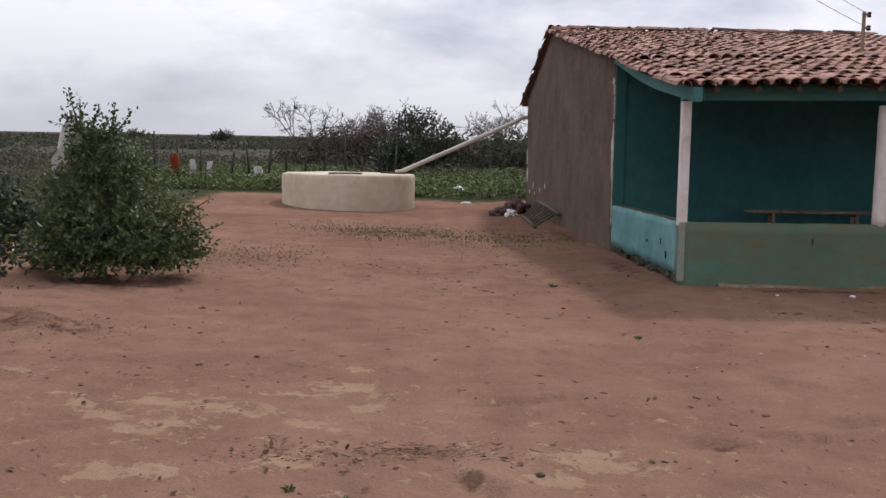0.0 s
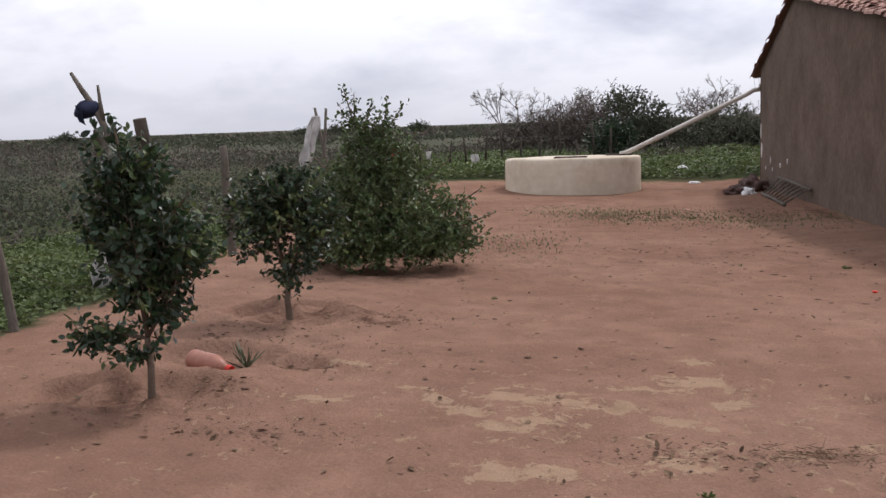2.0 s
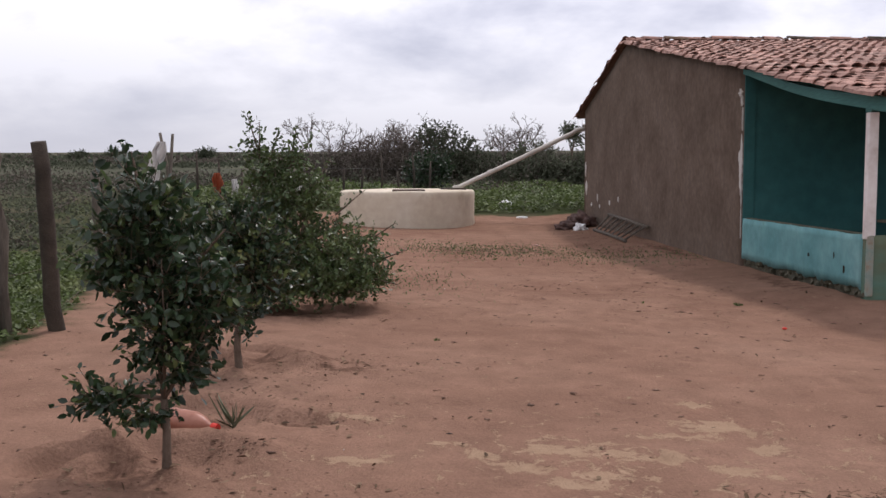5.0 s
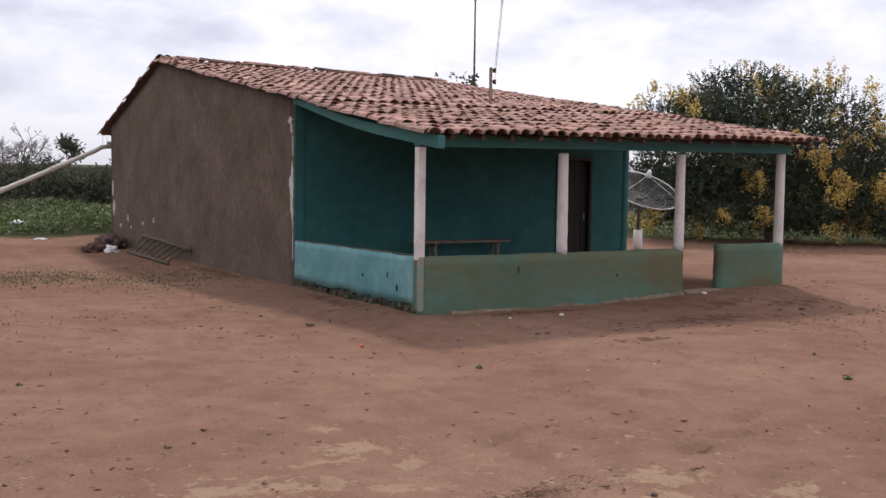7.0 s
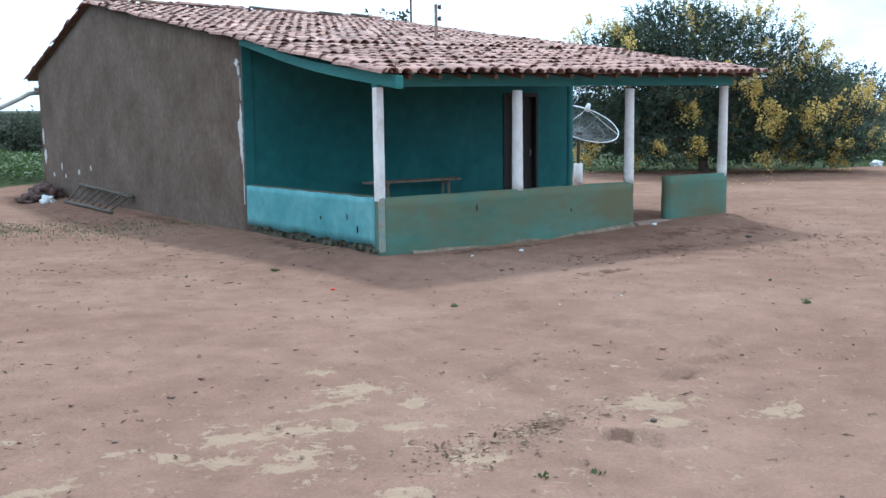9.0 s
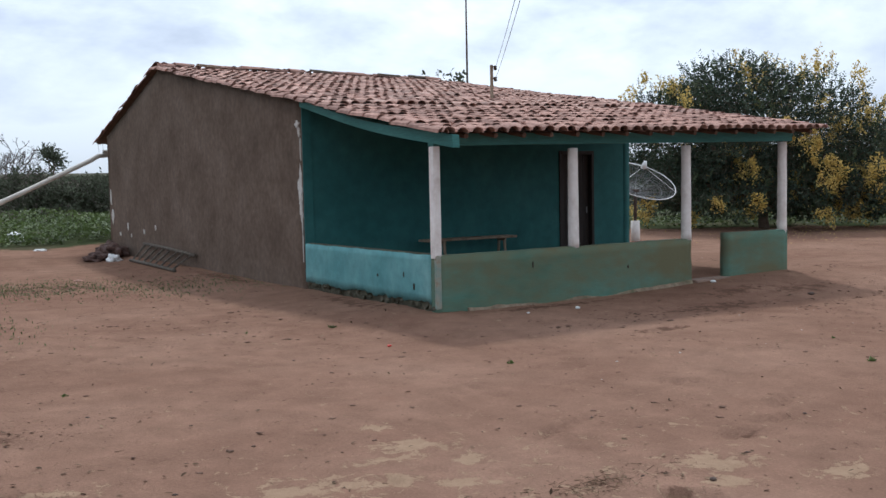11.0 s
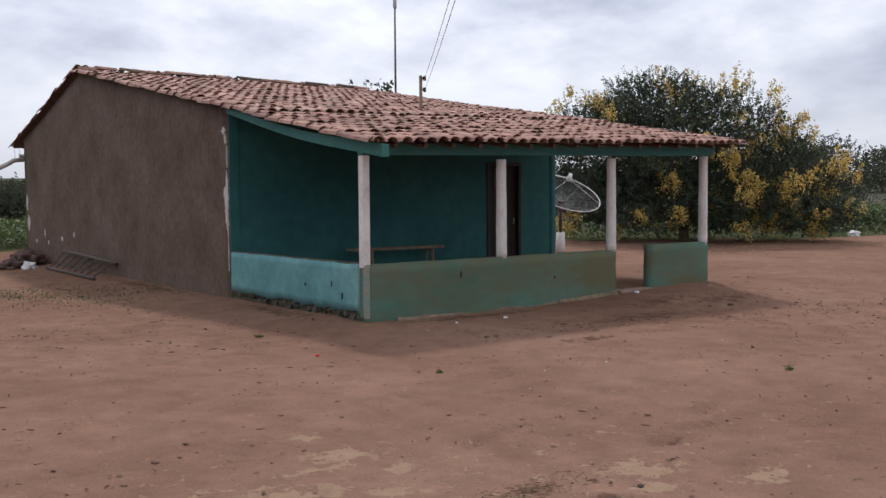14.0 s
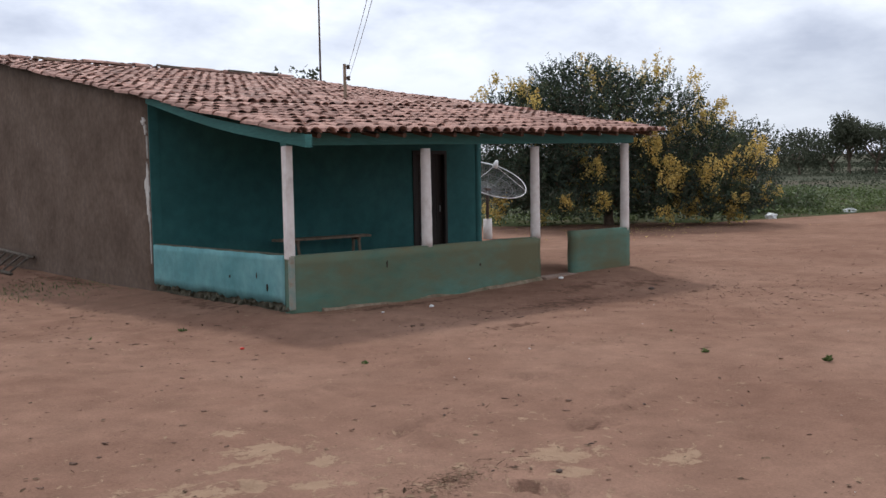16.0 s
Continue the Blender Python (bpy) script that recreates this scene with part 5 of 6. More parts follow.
# ---- flowering tree beyond the porch ----
def cassia_tree():
    t = thing("flowering_tree", "large spreading tree covered with clusters of yellow flowers", "tree")
    cx, cy = 21.5, 20.3
    gz = ground_z(cx, cy)
    side = np.array([0.70, -0.71, 0])      # across the view from the yard
    back = np.array([0.71, 0.70, 0])
    spec = ((-0.6, 0, 3.2, 2.6, 2.3, 1.9), (-2.4, 0, 2.9, 1.9, 1.8, 1.7), (1.4, 0.2, 3.0, 2.0, 2.0, 1.8), (-1.0, 0.2, 4.4, 1.9, 1.7, 0.95), (2.9, -0.2, 1.9, 1.6, 1.6, 1.3), (4.2, -0.2, 1.3, 1.25, 1.2, 0.95), (-3.4, 0.1, 3.6, 1.15, 1.1, 0.8), (0.7, 0, 1.3, 2.2, 1.8, 1.0), (-2.2, 0, 1.4, 1.9, 1.6, 0.95), (3.2, 0, 2.9, 0.9, 0.9, 0.7), (-1.0, -0.3, 0.95, 2.6, 1.6, 0.65), (2.0, -0.3, 0.95, 2.4, 1.6, 0.65), (3.6, -0.2, 0.8, 1.6, 1.3, 0.55), (-3.2, 0, 1.6, 1.3, 1.2, 1.2))
    lob = []
    for s, b, z, rs, rb, rz in spec:
        p = np.array([cx, cy, gz]) + side * s + back * b + np.array([0, 0, z])
        lob.append((*p, 0.5 * (rs + rb), 0.5 * (rs + rb), rz))
    bm = bmesh.new()
    random.seed(3)
    limbs(bm, (cx, cy, gz), [tuple(np.array(l[:3]) + np.array([0, 0, 0.4])) for l in lob], 0.16, 9, 0.22, 0.3)
    part("trunk", bm, M["bark"], t, "", True)
    lv, tw, p, d = sprays(lob, 8600, 10, 0.105, 0.40, 0.42, 0.3, 0.28)
    part("crown", mesh_np("crown", *lv, M["cassia"]), None, t, "dark green feathery leaves")
    tagged(part("twig_spray", mesh_np("twig_spray", *tw, M["bark"]), None, t), kind="stuff")
    # feathery shoots that break the outline, leaflets in two rows
    p, d = in_lobes(lob, 900, 0.05)
    keep = d[:, 2] > -0.1
    p, d = p[keep], d[keep]
    d = d * 0.8 + np.array([0, 0, 0.8]) + rng.normal(scale=0.2, size=d.shape)
    d /= np.linalg.norm(d, axis=1, keepdims=True)
    k = 14
    q = np.linspace(0, 0.42, k) * 1.0
    base = (p[:, None] + d[:, None] * q[None, :, None] * rng.uniform(0.6, 1.3, (len(p), 1, 1))).reshape(-1, 3)
    row = np.cross(d, rng.normal(size=d.shape))
    row /= np.linalg.norm(row, axis=1, keepdims=True)
    out = (row[:, None] * np.where(np.arange(k) % 2, 1.0, -1.0)[None, :, None] + d[:, None] * 0.6).reshape(-1, 3)
    lv = leaves(base, out, 0.10 * rng.uniform(0.7, 1.2, len(base)), 0.38)
    tagged(part("shoot_fringe", mesh_np("shoot_fringe", *lv, M["cassia_shoot"]), None, t, "paler young feathery shoots"), kind="stuff")
    # flower heads: upright tapering spikes of small petals, in loose groups
    p, d = in_lobes(lob + lob[4:6] * 3 + [lob[9], lob[9], lob[2], lob[12]], 112, 0.04)
    low = p[:, 2] < gz + 4.3 + 0.6 * rng.random(len(p))
    p, d = p[low], d[low]
    p = (p[:, None] + rng.normal(scale=0.24, size=(len(p), 3, 3)) * np.array([1, 1, 0.7])).reshape(-1, 3)
    d = np.repeat(d, 3, 0)
    n, k = len(p), 64
    h = rng.random((n, k, 1)) * rng.uniform(0.22, 0.5, (n, 1, 1))
    wide = 0.11 * (1.0 - 1.5 * h) * rng.uniform(0.7, 1.3, (n, 1, 1))
    lean = d * 0.5 + np.array([0, 0, 0.8])
    base = (p[:, None] + d[:, None] * 0.12 + lean[:, None] * h + rng.normal(size=(n, k, 3)) * wide).reshape(-1, 3)
    lv = leaves(base, rng.normal(size=(n * k, 3)) + np.array([0, 0, 0.4]), rng.uniform(0.04, 0.08, n * k), 0.85)
    tagged(part("blossom", mesh_np("blossom", *lv, M["flower"]), None, t, "upright spikes of yellow flowers"), kind="stuff")


cassia_tree()


# ---- fence on the edge of the yard ----
def fence():
    f = thing("wire_fence", "leaning wooden fence posts with slack wires", "fence")
    spots = [((-5.31, 6.72, 0), (-5.50, 6.66, 1.63), 0.037), ((-5.19, 8.88, 0), (-5.19, 8.62, 1.618), 0.075), ((-5.66, 11.84, 0), (-5.71, 11.75, 1.388), 0.06), ((-5.71, 4.5, 0), (-5.8, 4.41, 1.565), 0.055), ((-5.8, 1.99, 0), (-5.89, 1.9, 1.653), 0.055)]
    for i, (a, b, r) in enumerate(spots):
        z = ground_z(a[0], a[1])
        bm = bmesh.new()
        a, b = Vector(a) + Vector((0, 0, z - 0.25)), Vector(b) + Vector((0, 0, z))
        pts = [a.lerp(b, k / 8) + Vector((noise.noise(Vector((k * 0.7, i * 3.3, 0))), noise.noise(Vector((k * 0.7, i * 3.3, 9))), 0)) * 0.035 for k in range(9)]
        tube(bm, pts, [r * (1.0 - 0.02 * k) for k in range(9)], 10)
        part("fence_post", bm, M["dark_wood"] if i == 1 else M["grey_wood"], f, "dark weathered post" if i == 1 else "", True)
    tops = [Vector((-5.89, 1.9, 1.609)), Vector((-5.8, 4.41, 1.494)), Vector((-5.50, 6.66, 1.66)), Vector((-5.57, 8.62, 1.122)), Vector((-5.71, 11.75, 1.255)), Vector((-5.8, 16.04, 1.122))]
    for lv in (0.0, 0.55, 1.0):
        for a, b in zip(tops, tops[1:]):
            bm = bmesh.new()
            a2, b2 = a - Vector((0, 0, lv)), b - Vector((0, 0, lv))
            tube(bm, [a2.lerp(b2, k / 8) - Vector((0, 0, 0.10 * math.sin(math.pi * k / 8))) for k in range(9)], 0.0024, 4)
            part("wire", bm, M["rust"], f)


fence()


def forked_stake():
    s = thing("forked_stake", "crooked grey forked tree stake at the fence", "stake")
    z = ground_z(-5.58, 8.7)
    bm = bmesh.new()
    tube(bm, [(-5.55, 8.71, z - 0.2), (-5.57, 8.69, 0.502), (-5.53, 8.67, 0.945), (-5.6, 8.65, 1.343), (-5.53, 8.63, 1.582), (-5.62, 8.62, 1.786), (-5.75, 8.62, 1.98), (-5.86, 8.62, 2.149)], [0.055, 0.050, 0.046, 0.042, 0.036, 0.032, 0.028, 0.018], 9)
    roughen(bm, 0.012, 7)
    part("stem", bm, M["grey_wood"], s, "", True)
    bm = bmesh.new()
    tube(bm, [(-5.56, 8.62, 1.697), (-5.57, 8.6, 1.874), (-5.57, 8.58, 2.025)], [0.022, 0.017, 0.012], 7)
    part("fork", bm, M["grey_wood"], s, "", True)
    bm = bmesh.new()
    tube(bm, [(-5.71, 8.72, z - 0.2), (-5.69, 8.71, 0.591), (-5.66, 8.69, 1.166), (-5.65, 8.67, 1.609)], [0.06, 0.056, 0.052, 0.046], 8)
    roughen(bm, 0.012, 7)
    part("second_stem", bm, M["dark_wood"], s, "", True)


forked_stake()


def cap_hat():
    c = thing("cap", "dark navy cloth cap hanging on a forked stake", "cap")
    bm = bmesh.new()
    bmesh.ops.create_uvsphere(bm, u_segments=20, v_segments=12, radius=1)
    for v in bm.verts:
        v.co = Vector((-5.72 + v.co.x * 0.115, 8.60 + v.co.y * 0.09, 1.80 + v.co.z * (0.09 if v.co.z > 0 else 0.08)))
    roughen(bm, 0.03, 9)
    part("crown", bm, M["cap_cloth"], c, "", True)
    bm = bmesh.new()
    g = sheet(bm, (-5.79, 8.53, 1.848), (0.12, -0.08, -0.03), (0.02, 0.02, -0.16), 6, 6)
    roughen(bm, 0.02, 9)
    bmesh.ops.solidify(bm, geom=bm.faces[:], thickness=0.012)
    part("peak", bm, M["cap_cloth"], c, "", True)


cap_hat()


def hanging_cloth(name, label, top, w, h, mat, seed, lean=0.0):
    """A limp sheet with folds, hung by its upper edge."""
    bm = bmesh.new()
    nu, nv = 10, 16
    g = sheet(bm, (0, 0, 0), (1, 0, 0), (0, 0, -1), nu, nv)
    for j, row in enumerate(g):
        for i, v in enumerate(row):
            a, b = i / nu - 0.5, j / nv
            n = noise.noise(Vector((a * 3, b * 3, seed)))
            pinch = 0.45 + 0.75 * math.sin(math.pi * min(1, 0.15 + b * 0.7))
            v.co = Vector((top[0] + a * w * pinch + lean * b + 0.05 * n, top[1] + 0.07 * math.sin(a * 14 + seed) * (0.4 + b) + 0.05 * n, top[2] - b * h * (1 + 0.15 * n)))
    bmesh.ops.solidify(bm, geom=bm.faces[:], thickness=0.006)
    ob = part(name, bm, mat, None, "", True)
    return tagged(ob, label, "cloth")


def rag_stake():
    s = thing("rag_stake", "two crossed grey poles standing by the fence", "stake")
    z = ground_z(-6.3, 18.0)
    for a, b in (((-6.45, 18.0, z - 0.2), (-6.22, 18.0, 2.12)), ((-6.10, 18.05, z - 0.2), (-6.45, 18.02, 2.14))):
        bm = bmesh.new()
        tube(bm, [a, Vector(a).lerp(Vector(b), 0.5) + Vector((0.02, 0, 0)), b], [0.045, 0.038, 0.026], 7)
        part("pole", bm, M["grey_wood"], s, "", True)
    hanging_cloth("rag", "torn white plastic sheet hanging on crossed poles", (-6.42, 17.93, 1.98), 0.22, 0.95, M["white_cloth"], 2.0, -0.28)
    hanging_cloth("rag", "white rag at the foot of a fence stake", (-5.60, 8.55, 0.50), 0.09, 0.42, M["white_cloth"], 6.0, -0.08)


rag_stake()


def back_fence():
    """Rough stakes with washing, behind the yard on the left."""
    f = thing("stake_fence", "row of thin rough stakes behind the weeds", "fence")
    r = random.Random(8)
    spots = []
    for i in range(13):
        x = -8.2 + i * 0.62 + r.uniform(-0.15, 0.15)
        y = 30.3 + i * 0.5
        spots.append((x, y, r.uniform(0.9, 1.7)))
    for x, y, h in spots:
        z = ground_z(x, y)
        bm = bmesh.new()
        lean = Vector((r.uniform(-0.12, 0.12), r.uniform(-0.1, 0.1), 0))
        tube(bm, [Vector((x, y, z - 0.2)), Vector((x, y, z + h * 0.5)) + lean * 0.3, Vector((x, y, z + h)) + lean], [0.05, 0.045, 0.03], 6)
        part("stake", bm, M["dark_wood"], f, "", True)
    bm = bmesh.new()
    pts = [Vector((x, y, ground_z(x, y) + 1.1)) for x, y, h in spots]
    tube(bm, pts, 0.004, 4)
    part("line", bm, M["wire"], f)
    z = ground_z(-7.6, 30.8)
    hanging_cloth("cloth", "orange cloth hung on a stake fence", (-7.75, 30.6, z + 1.0), 0.26, 0.62, M["orange_cloth"], 1.0)
    hanging_cloth("cloth", "white striped cloth hung on a stake fence", (-7.25, 30.9, z + 0.8), 0.2, 0.7, M["white_cloth"], 3.0)
    hanging_cloth("cloth", "white cloth hung on a stake fence", (-6.8, 31.3, z + 0.75), 0.16, 0.65, M["white_cloth"], 4.0)
    hanging_cloth("cloth", "small white cloth hung low on a stake", (-5.4, 32.4, z + 0.6), 0.25, 0.45, M["white_cloth"], 5.0)


back_fence()


# ---- near ground clutter ----
def bottle():
    b = thing("plastic_bottle", "large dusty pink plastic bottle lying in a dug hole", "bottle", at=pose(-3.62, 6.10, ground_z(-3.45, 6.03) + 0.045, 0, 4, -26))
    bm = bmesh.new()
    prof = [(0.0, 0.0), (0.05, 0.0), (0.068, 0.012), (0.07, 0.03), (0.066, 0.05), (0.07, 0.07), (0.066, 0.11), (0.07, 0.13), (0.07, 0.22), (0.066, 0.24), (0.055, 0.275), (0.035, 0.31), (0.02, 0.33), (0.018, 0.35)]
    rings = []
    for r, x in prof:
        rings.append([bm.verts.new((x, max(r, 0.002) * math.cos(2 * math.pi * k / 20), max(r, 0.002) * math.sin(2 * math.pi * k / 20))) for k in range(20)])
    for p, q in zip(rings, rings[1:]):
        for k in range(20):
            bm.faces.new((p[k], p[(k + 1) % 20], q[(k + 1) % 20], q[k]))
    part("body", bm, M["bottle"], b, "", True)
    bm = bmesh.new()
    tube(bm, [(0.345, 0, 0), (0.385, 0, 0)], 0.026, 14)
    part("cap", bm, M["plastic_red"], b, "red screw cap")


bottle()


def fallen_petals():
    n = 420
    x, y = 20.2 + rng.normal(scale=2.2, size=n), 18.3 + rng.normal(scale=1.2, size=n)
    p = np.stack([x, y, height(x, y) + 0.01], 1)
    d = rng.normal(size=(n, 3)) * np.array([1, 1, 0.1])
    spin = np.tile(np.array([[0, 0, 1.0]]), (n, 1)) + rng.normal(scale=0.2, size=(n, 3))
    tagged(new("fallen_petals", mesh_np("fallen_petals", *leaves(p, d, rng.uniform(0.03, 0.07, n), 0.6, spin), M["flower"])), "fallen yellow petals on the ground below the tree", "petals", kind="stuff")


fallen_petals()

def sprout(name, label, category, at, n, ln, wd, mat, up=0.9):
    p = np.tile(np.array([[at[0], at[1], ground_z(*at)]]), (n, 1)) + rng.normal(scale=0.012, size=(n, 3)) * np.array([1, 1, 0])
    d = rng.normal(size=(n, 3)) * np.array([1, 1, 0.2]) + np.array([0, 0, up])
    ob = part(name, mesh_np(name, *leaves(p, d, ln * rng.uniform(0.6, 1.2, n), wd), mat), None)
    return tagged(ob, label, category)


sprout("pineapple_plant", "spiky grey-green seedling planted beside the bottle", "plant", (-3.20, 6.00), 20, 0.24, 0.07, M["pineapple"], 1.1)
for x, y, s in ((1.88, 7.84, 0.14), (1.60, 10.92, 0.17), (-0.6, 16.0, 0.14), (5.3, 6.8, 0.10), (4.81, 4.78, 0.26), (0.5, 10.9, 0.1), (-0.5, 4.05, 0.10), (-0.25, 3.95, 0.10), (4.49, 5.86, 0.16), (-1.9, 8.6, 0.08)):
    tagged(sprout("weed", "tiny weed sprouting from bare sand", "weed", (x, y), 16, s * 0.30, 0.34, M["herb"], 1.0), group="weeds in the yard")


def scatter(name, label, n, box, size, mat, flat=0.6, seed=1, clump=None):
    """Small lumps pressed into the sand, joined as one scatter."""
    r = np.random.default_rng(seed)
    x, y = r.uniform(box[0], box[1], n), r.uniform(box[2], box[3], n)
    if clump:
        c = r.integers(0, len(clump), n)
        cl = np.array(clump)[c]
        x, y = cl[:, 0] + r.normal(size=n) * cl[:, 2], cl[:, 1] + r.normal(size=n) * cl[:, 3]
    keep = (outside(x, y) < 0.3) & ~((x > X0 - 0.1) & (x < X1) & (y > YF - 0.05) & (y < YB)) & (np.hypot(x + 1.88, y - 26.05) > 1.85)
    x, y = x[keep], y[keep]
    n = len(x)
    z = height(x, y)
    s = size[0] + (size[1] - size[0]) * r.random(n) ** 2.5
    octa = np.array([[1, 0, 0], [0, 1, 0], [-1, 0, 0], [0, -1, 0], [0, 0, 1], [0, 0, -0.6]], float)
    v = octa[None] * r.uniform(0.55, 1.3, (n, 6, 1)) * s[:, None, None]
    v[..., 2] *= flat
    a = r.uniform(0, 6.28, n)
    c, sn = np.cos(a)[:, None], np.sin(a)[:, None]
    stretch = r.uniform(1.0, 1.9, n)[:, None]
    vx, vy = v[..., 0] * stretch, v[..., 1]
    v = np.stack([vx * c - vy * sn + x[:, None], vx * sn + vy * c + y[:, None], v[..., 2] + z[:, None] + s[:, None] * flat * 0.25], -1)
    tri = np.array([[0, 1, 4], [1, 2, 4], [2, 3, 4], [3, 0, 4], [1, 0, 5], [2, 1, 5], [3, 2, 5], [0, 3, 5]])
    f = tri[None] + 6 * np.arange(n)[:, None, None]
    tagged(new(name, mesh_np(name, v.reshape(-1, 3), f.reshape(-1, 3), mat)), label, "debris", kind="stuff")


scatter("earth_clods", "small reddish clods of earth scattered on the sand", 2600, (-6, 11, 2.5, 16), (0.003, 0.013), M["clod"], 0.6, 1)
scatter("clod_heaps", "loose dug earth crumbs round the tree basins", 3600, (0, 1, 0, 1), (0.002, 0.010), M["clod"], 0.5, 2, CLUMPS)
scatter("soil_scuffs", "dark crumbs of kicked-up soil and droppings on the sand", 3200, (-6, 22, 5.0, 24), (0.005, 0.030), M["scuff"], 0.22, 8)
scatter("soil_scuffs", "dark churned crumbs of soil in the trodden patches", 1500, (0, 1, 0, 1), (0.008, 0.036), M["scuff"], 0.25, 9, [(5.5, 9.2, 1.3, 0.2), (8.5, 8.6, 1.2, 0.5), (9.5, 7.2, 1.5, 0.8), (1.0, 16.8, 1.5, 1.6), (-0.5, 17.8, 1.2, 0.8), (2.3, 20.0, 0.3, 2.5), (0.6, 12.5, 0.9, 1.6), (12.0, 9.0, 2.5, 1.5)])
scatter("pebbles", "dark pebbles and droppings scattered over the yard", 450, (-6, 24, 3, 26), (0.004, 0.018), M["stone"], 0.5, 3)
scatter("pebbles", "pale chips scattered over the yard", 150, (-5, 18, 3, 20), (0.004, 0.013), M["lime"], 0.5, 4)


def dead_leaves():
    n = 3400
    x, y = rng.uniform(-6, 20, n), 3 + 24 * rng.random(n) ** 1.3
    k = 1100
    cl = np.array(CLUMPS)[rng.integers(0, len(CLUMPS), k)]
    x, y = np.r_[x, cl[:, 0] + rng.normal(size=k) * cl[:, 2]], np.r_[y, cl[:, 1] + rng.normal(size=k) * cl[:, 3]]
    keep = (outside(x, y) < 0.2) & ~((x > X0 - 0.1) & (x < X1) & (y > YF - 0.05) & (y < YB)) & (np.hypot(x + 1.88, y - 26.05) > 1.85)
    x, y = x[keep], y[keep]
    p = np.stack([x, y, height(x, y) + 0.006], 1)
    d = rng.normal(size=(len(x), 3)) * np.array([1, 1, 0.15]) + np.array([0, 0, 0.12])
    spin = np.tile(np.array([[0, 0, 1.0]]), (len(x), 1)) + rng.normal(scale=0.25, size=(len(x), 3))
    me = mesh_np("dead_leaves", *leaves(p, d, 0.012 + 0.045 * rng.random(len(x)) ** 2, 0.45, spin), M["litter"])
    tagged(new("dead_leaves", me), "brown dead leaves strewn over the sand", "leaves", kind="stuff")


dead_leaves()


def twig_heap():
    n = 130
    c = np.array([0.06, 4.65, 0])
    a = c + np.stack([rng.normal(scale=0.17, size=n), rng.normal(scale=0.07, size=n), np.zeros(n)], 1)
    a[:25, 0] += rng.uniform(-0.6, 0.6, 25)
    a[:, 2] = height(a[:, 0], a[:, 1]) + rng.uniform(0.004, 0.03, n)
    d = rng.normal(size=(n, 3)) * np.array([1, 0.8, 0.12])
    d /= np.linalg.norm(d, axis=1, keepdims=True)
    b = a + d * rng.uniform(0.02, 0.075, n)[:, None]
    b[:, 2] = np.maximum(b[:, 2], height(b[:, 0], b[:, 1]) + 0.003)
    v, f = stick(a, b, np.full(n, 0.0018), np.full(n, 0.0010))
    tagged(new("twig_heap", mesh_np("twig_heap", v, f, M["litter"])), "small heap of dark dry twigs on the sand", "twigs", kind="stuff")


twig_heap()


def strewn_twigs():
    n = 220
    x, y = rng.uniform(-4.5, 6, n), 3.4 + 9 * rng.random(n) ** 1.4
    a = np.stack([x, y, height(x, y) + 0.004], 1)
    d = rng.normal(size=(n, 3))
    d[:, 2] = 0
    d /= np.linalg.norm(d, axis=1, keepdims=True)
    e = a + d * rng.uniform(0.012, 0.06, n)[:, None]
    e[:, 2] = height(e[:, 0], e[:, 1]) + 0.004
    tagged(new("strewn_twigs", mesh_np("strewn_twigs", *stick(a, e, np.full(n, 0.0018), np.full(n, 0.0011)), M["litter"])), "thin dry twigs strewn over the sand", "twigs", kind="stuff")


strewn_twigs()


def stone(name, label, category, at, s, mat, seed):
    bm = bmesh.new()
    bmesh.ops.create_icosphere(bm, subdivisions=2, radius=1)
    for v in bm.verts:
        v.co *= 1 + 0.25 * noise.noise(v.co * 1.5 + Vector((seed, 0, 0)))
        v.co = Vector((v.co.x * s[0], v.co.y * s[1], v.co.z * s[2]))
    ob = part(name, bm, mat, None, "", True)
    ob.location = (at[0], at[1], ground_z(*at) + s[2] * 0.7)
    tagged(ob, label, category)


stone("stone", "small dark grey stone on the sand", "stone", (0.62, 4.35), (0.022, 0.017, 0.012), M["stone"], 1)
stone("stone", "dark flat stone near the porch", "stone", (8.3, 9.2), (0.06, 0.04, 0.02), M["stone"], 3)
stone("bottle_cap", "bright red plastic scrap on the sand", "scrap", (1.49, 9.40), (0.024, 0.020, 0.014), M["plastic_red"], 2)
stone("paper_scrap", "crumpled white and blue scrap beside the porch wall", "scrap", (4.73, 10.12), (0.035, 0.03, 0.018), M["plastic_white"], 4)
stone("paper_scrap", "crumpled white scrap near the porch entrance", "scrap", (7.87, 10.6), (0.05, 0.035, 0.022), M["plastic_white"], 5)
stone("paper_scrap", "small pale scrap on the shaded sand", "scrap", (3.9, 10.1), (0.022, 0.02, 0.01), M["plastic_white"], 6)
stone("roof_shard", "broken red tile shard on the sand", "shard", (0.6, 19.5), (0.08, 0.05, 0.02), M["tile"], 7)


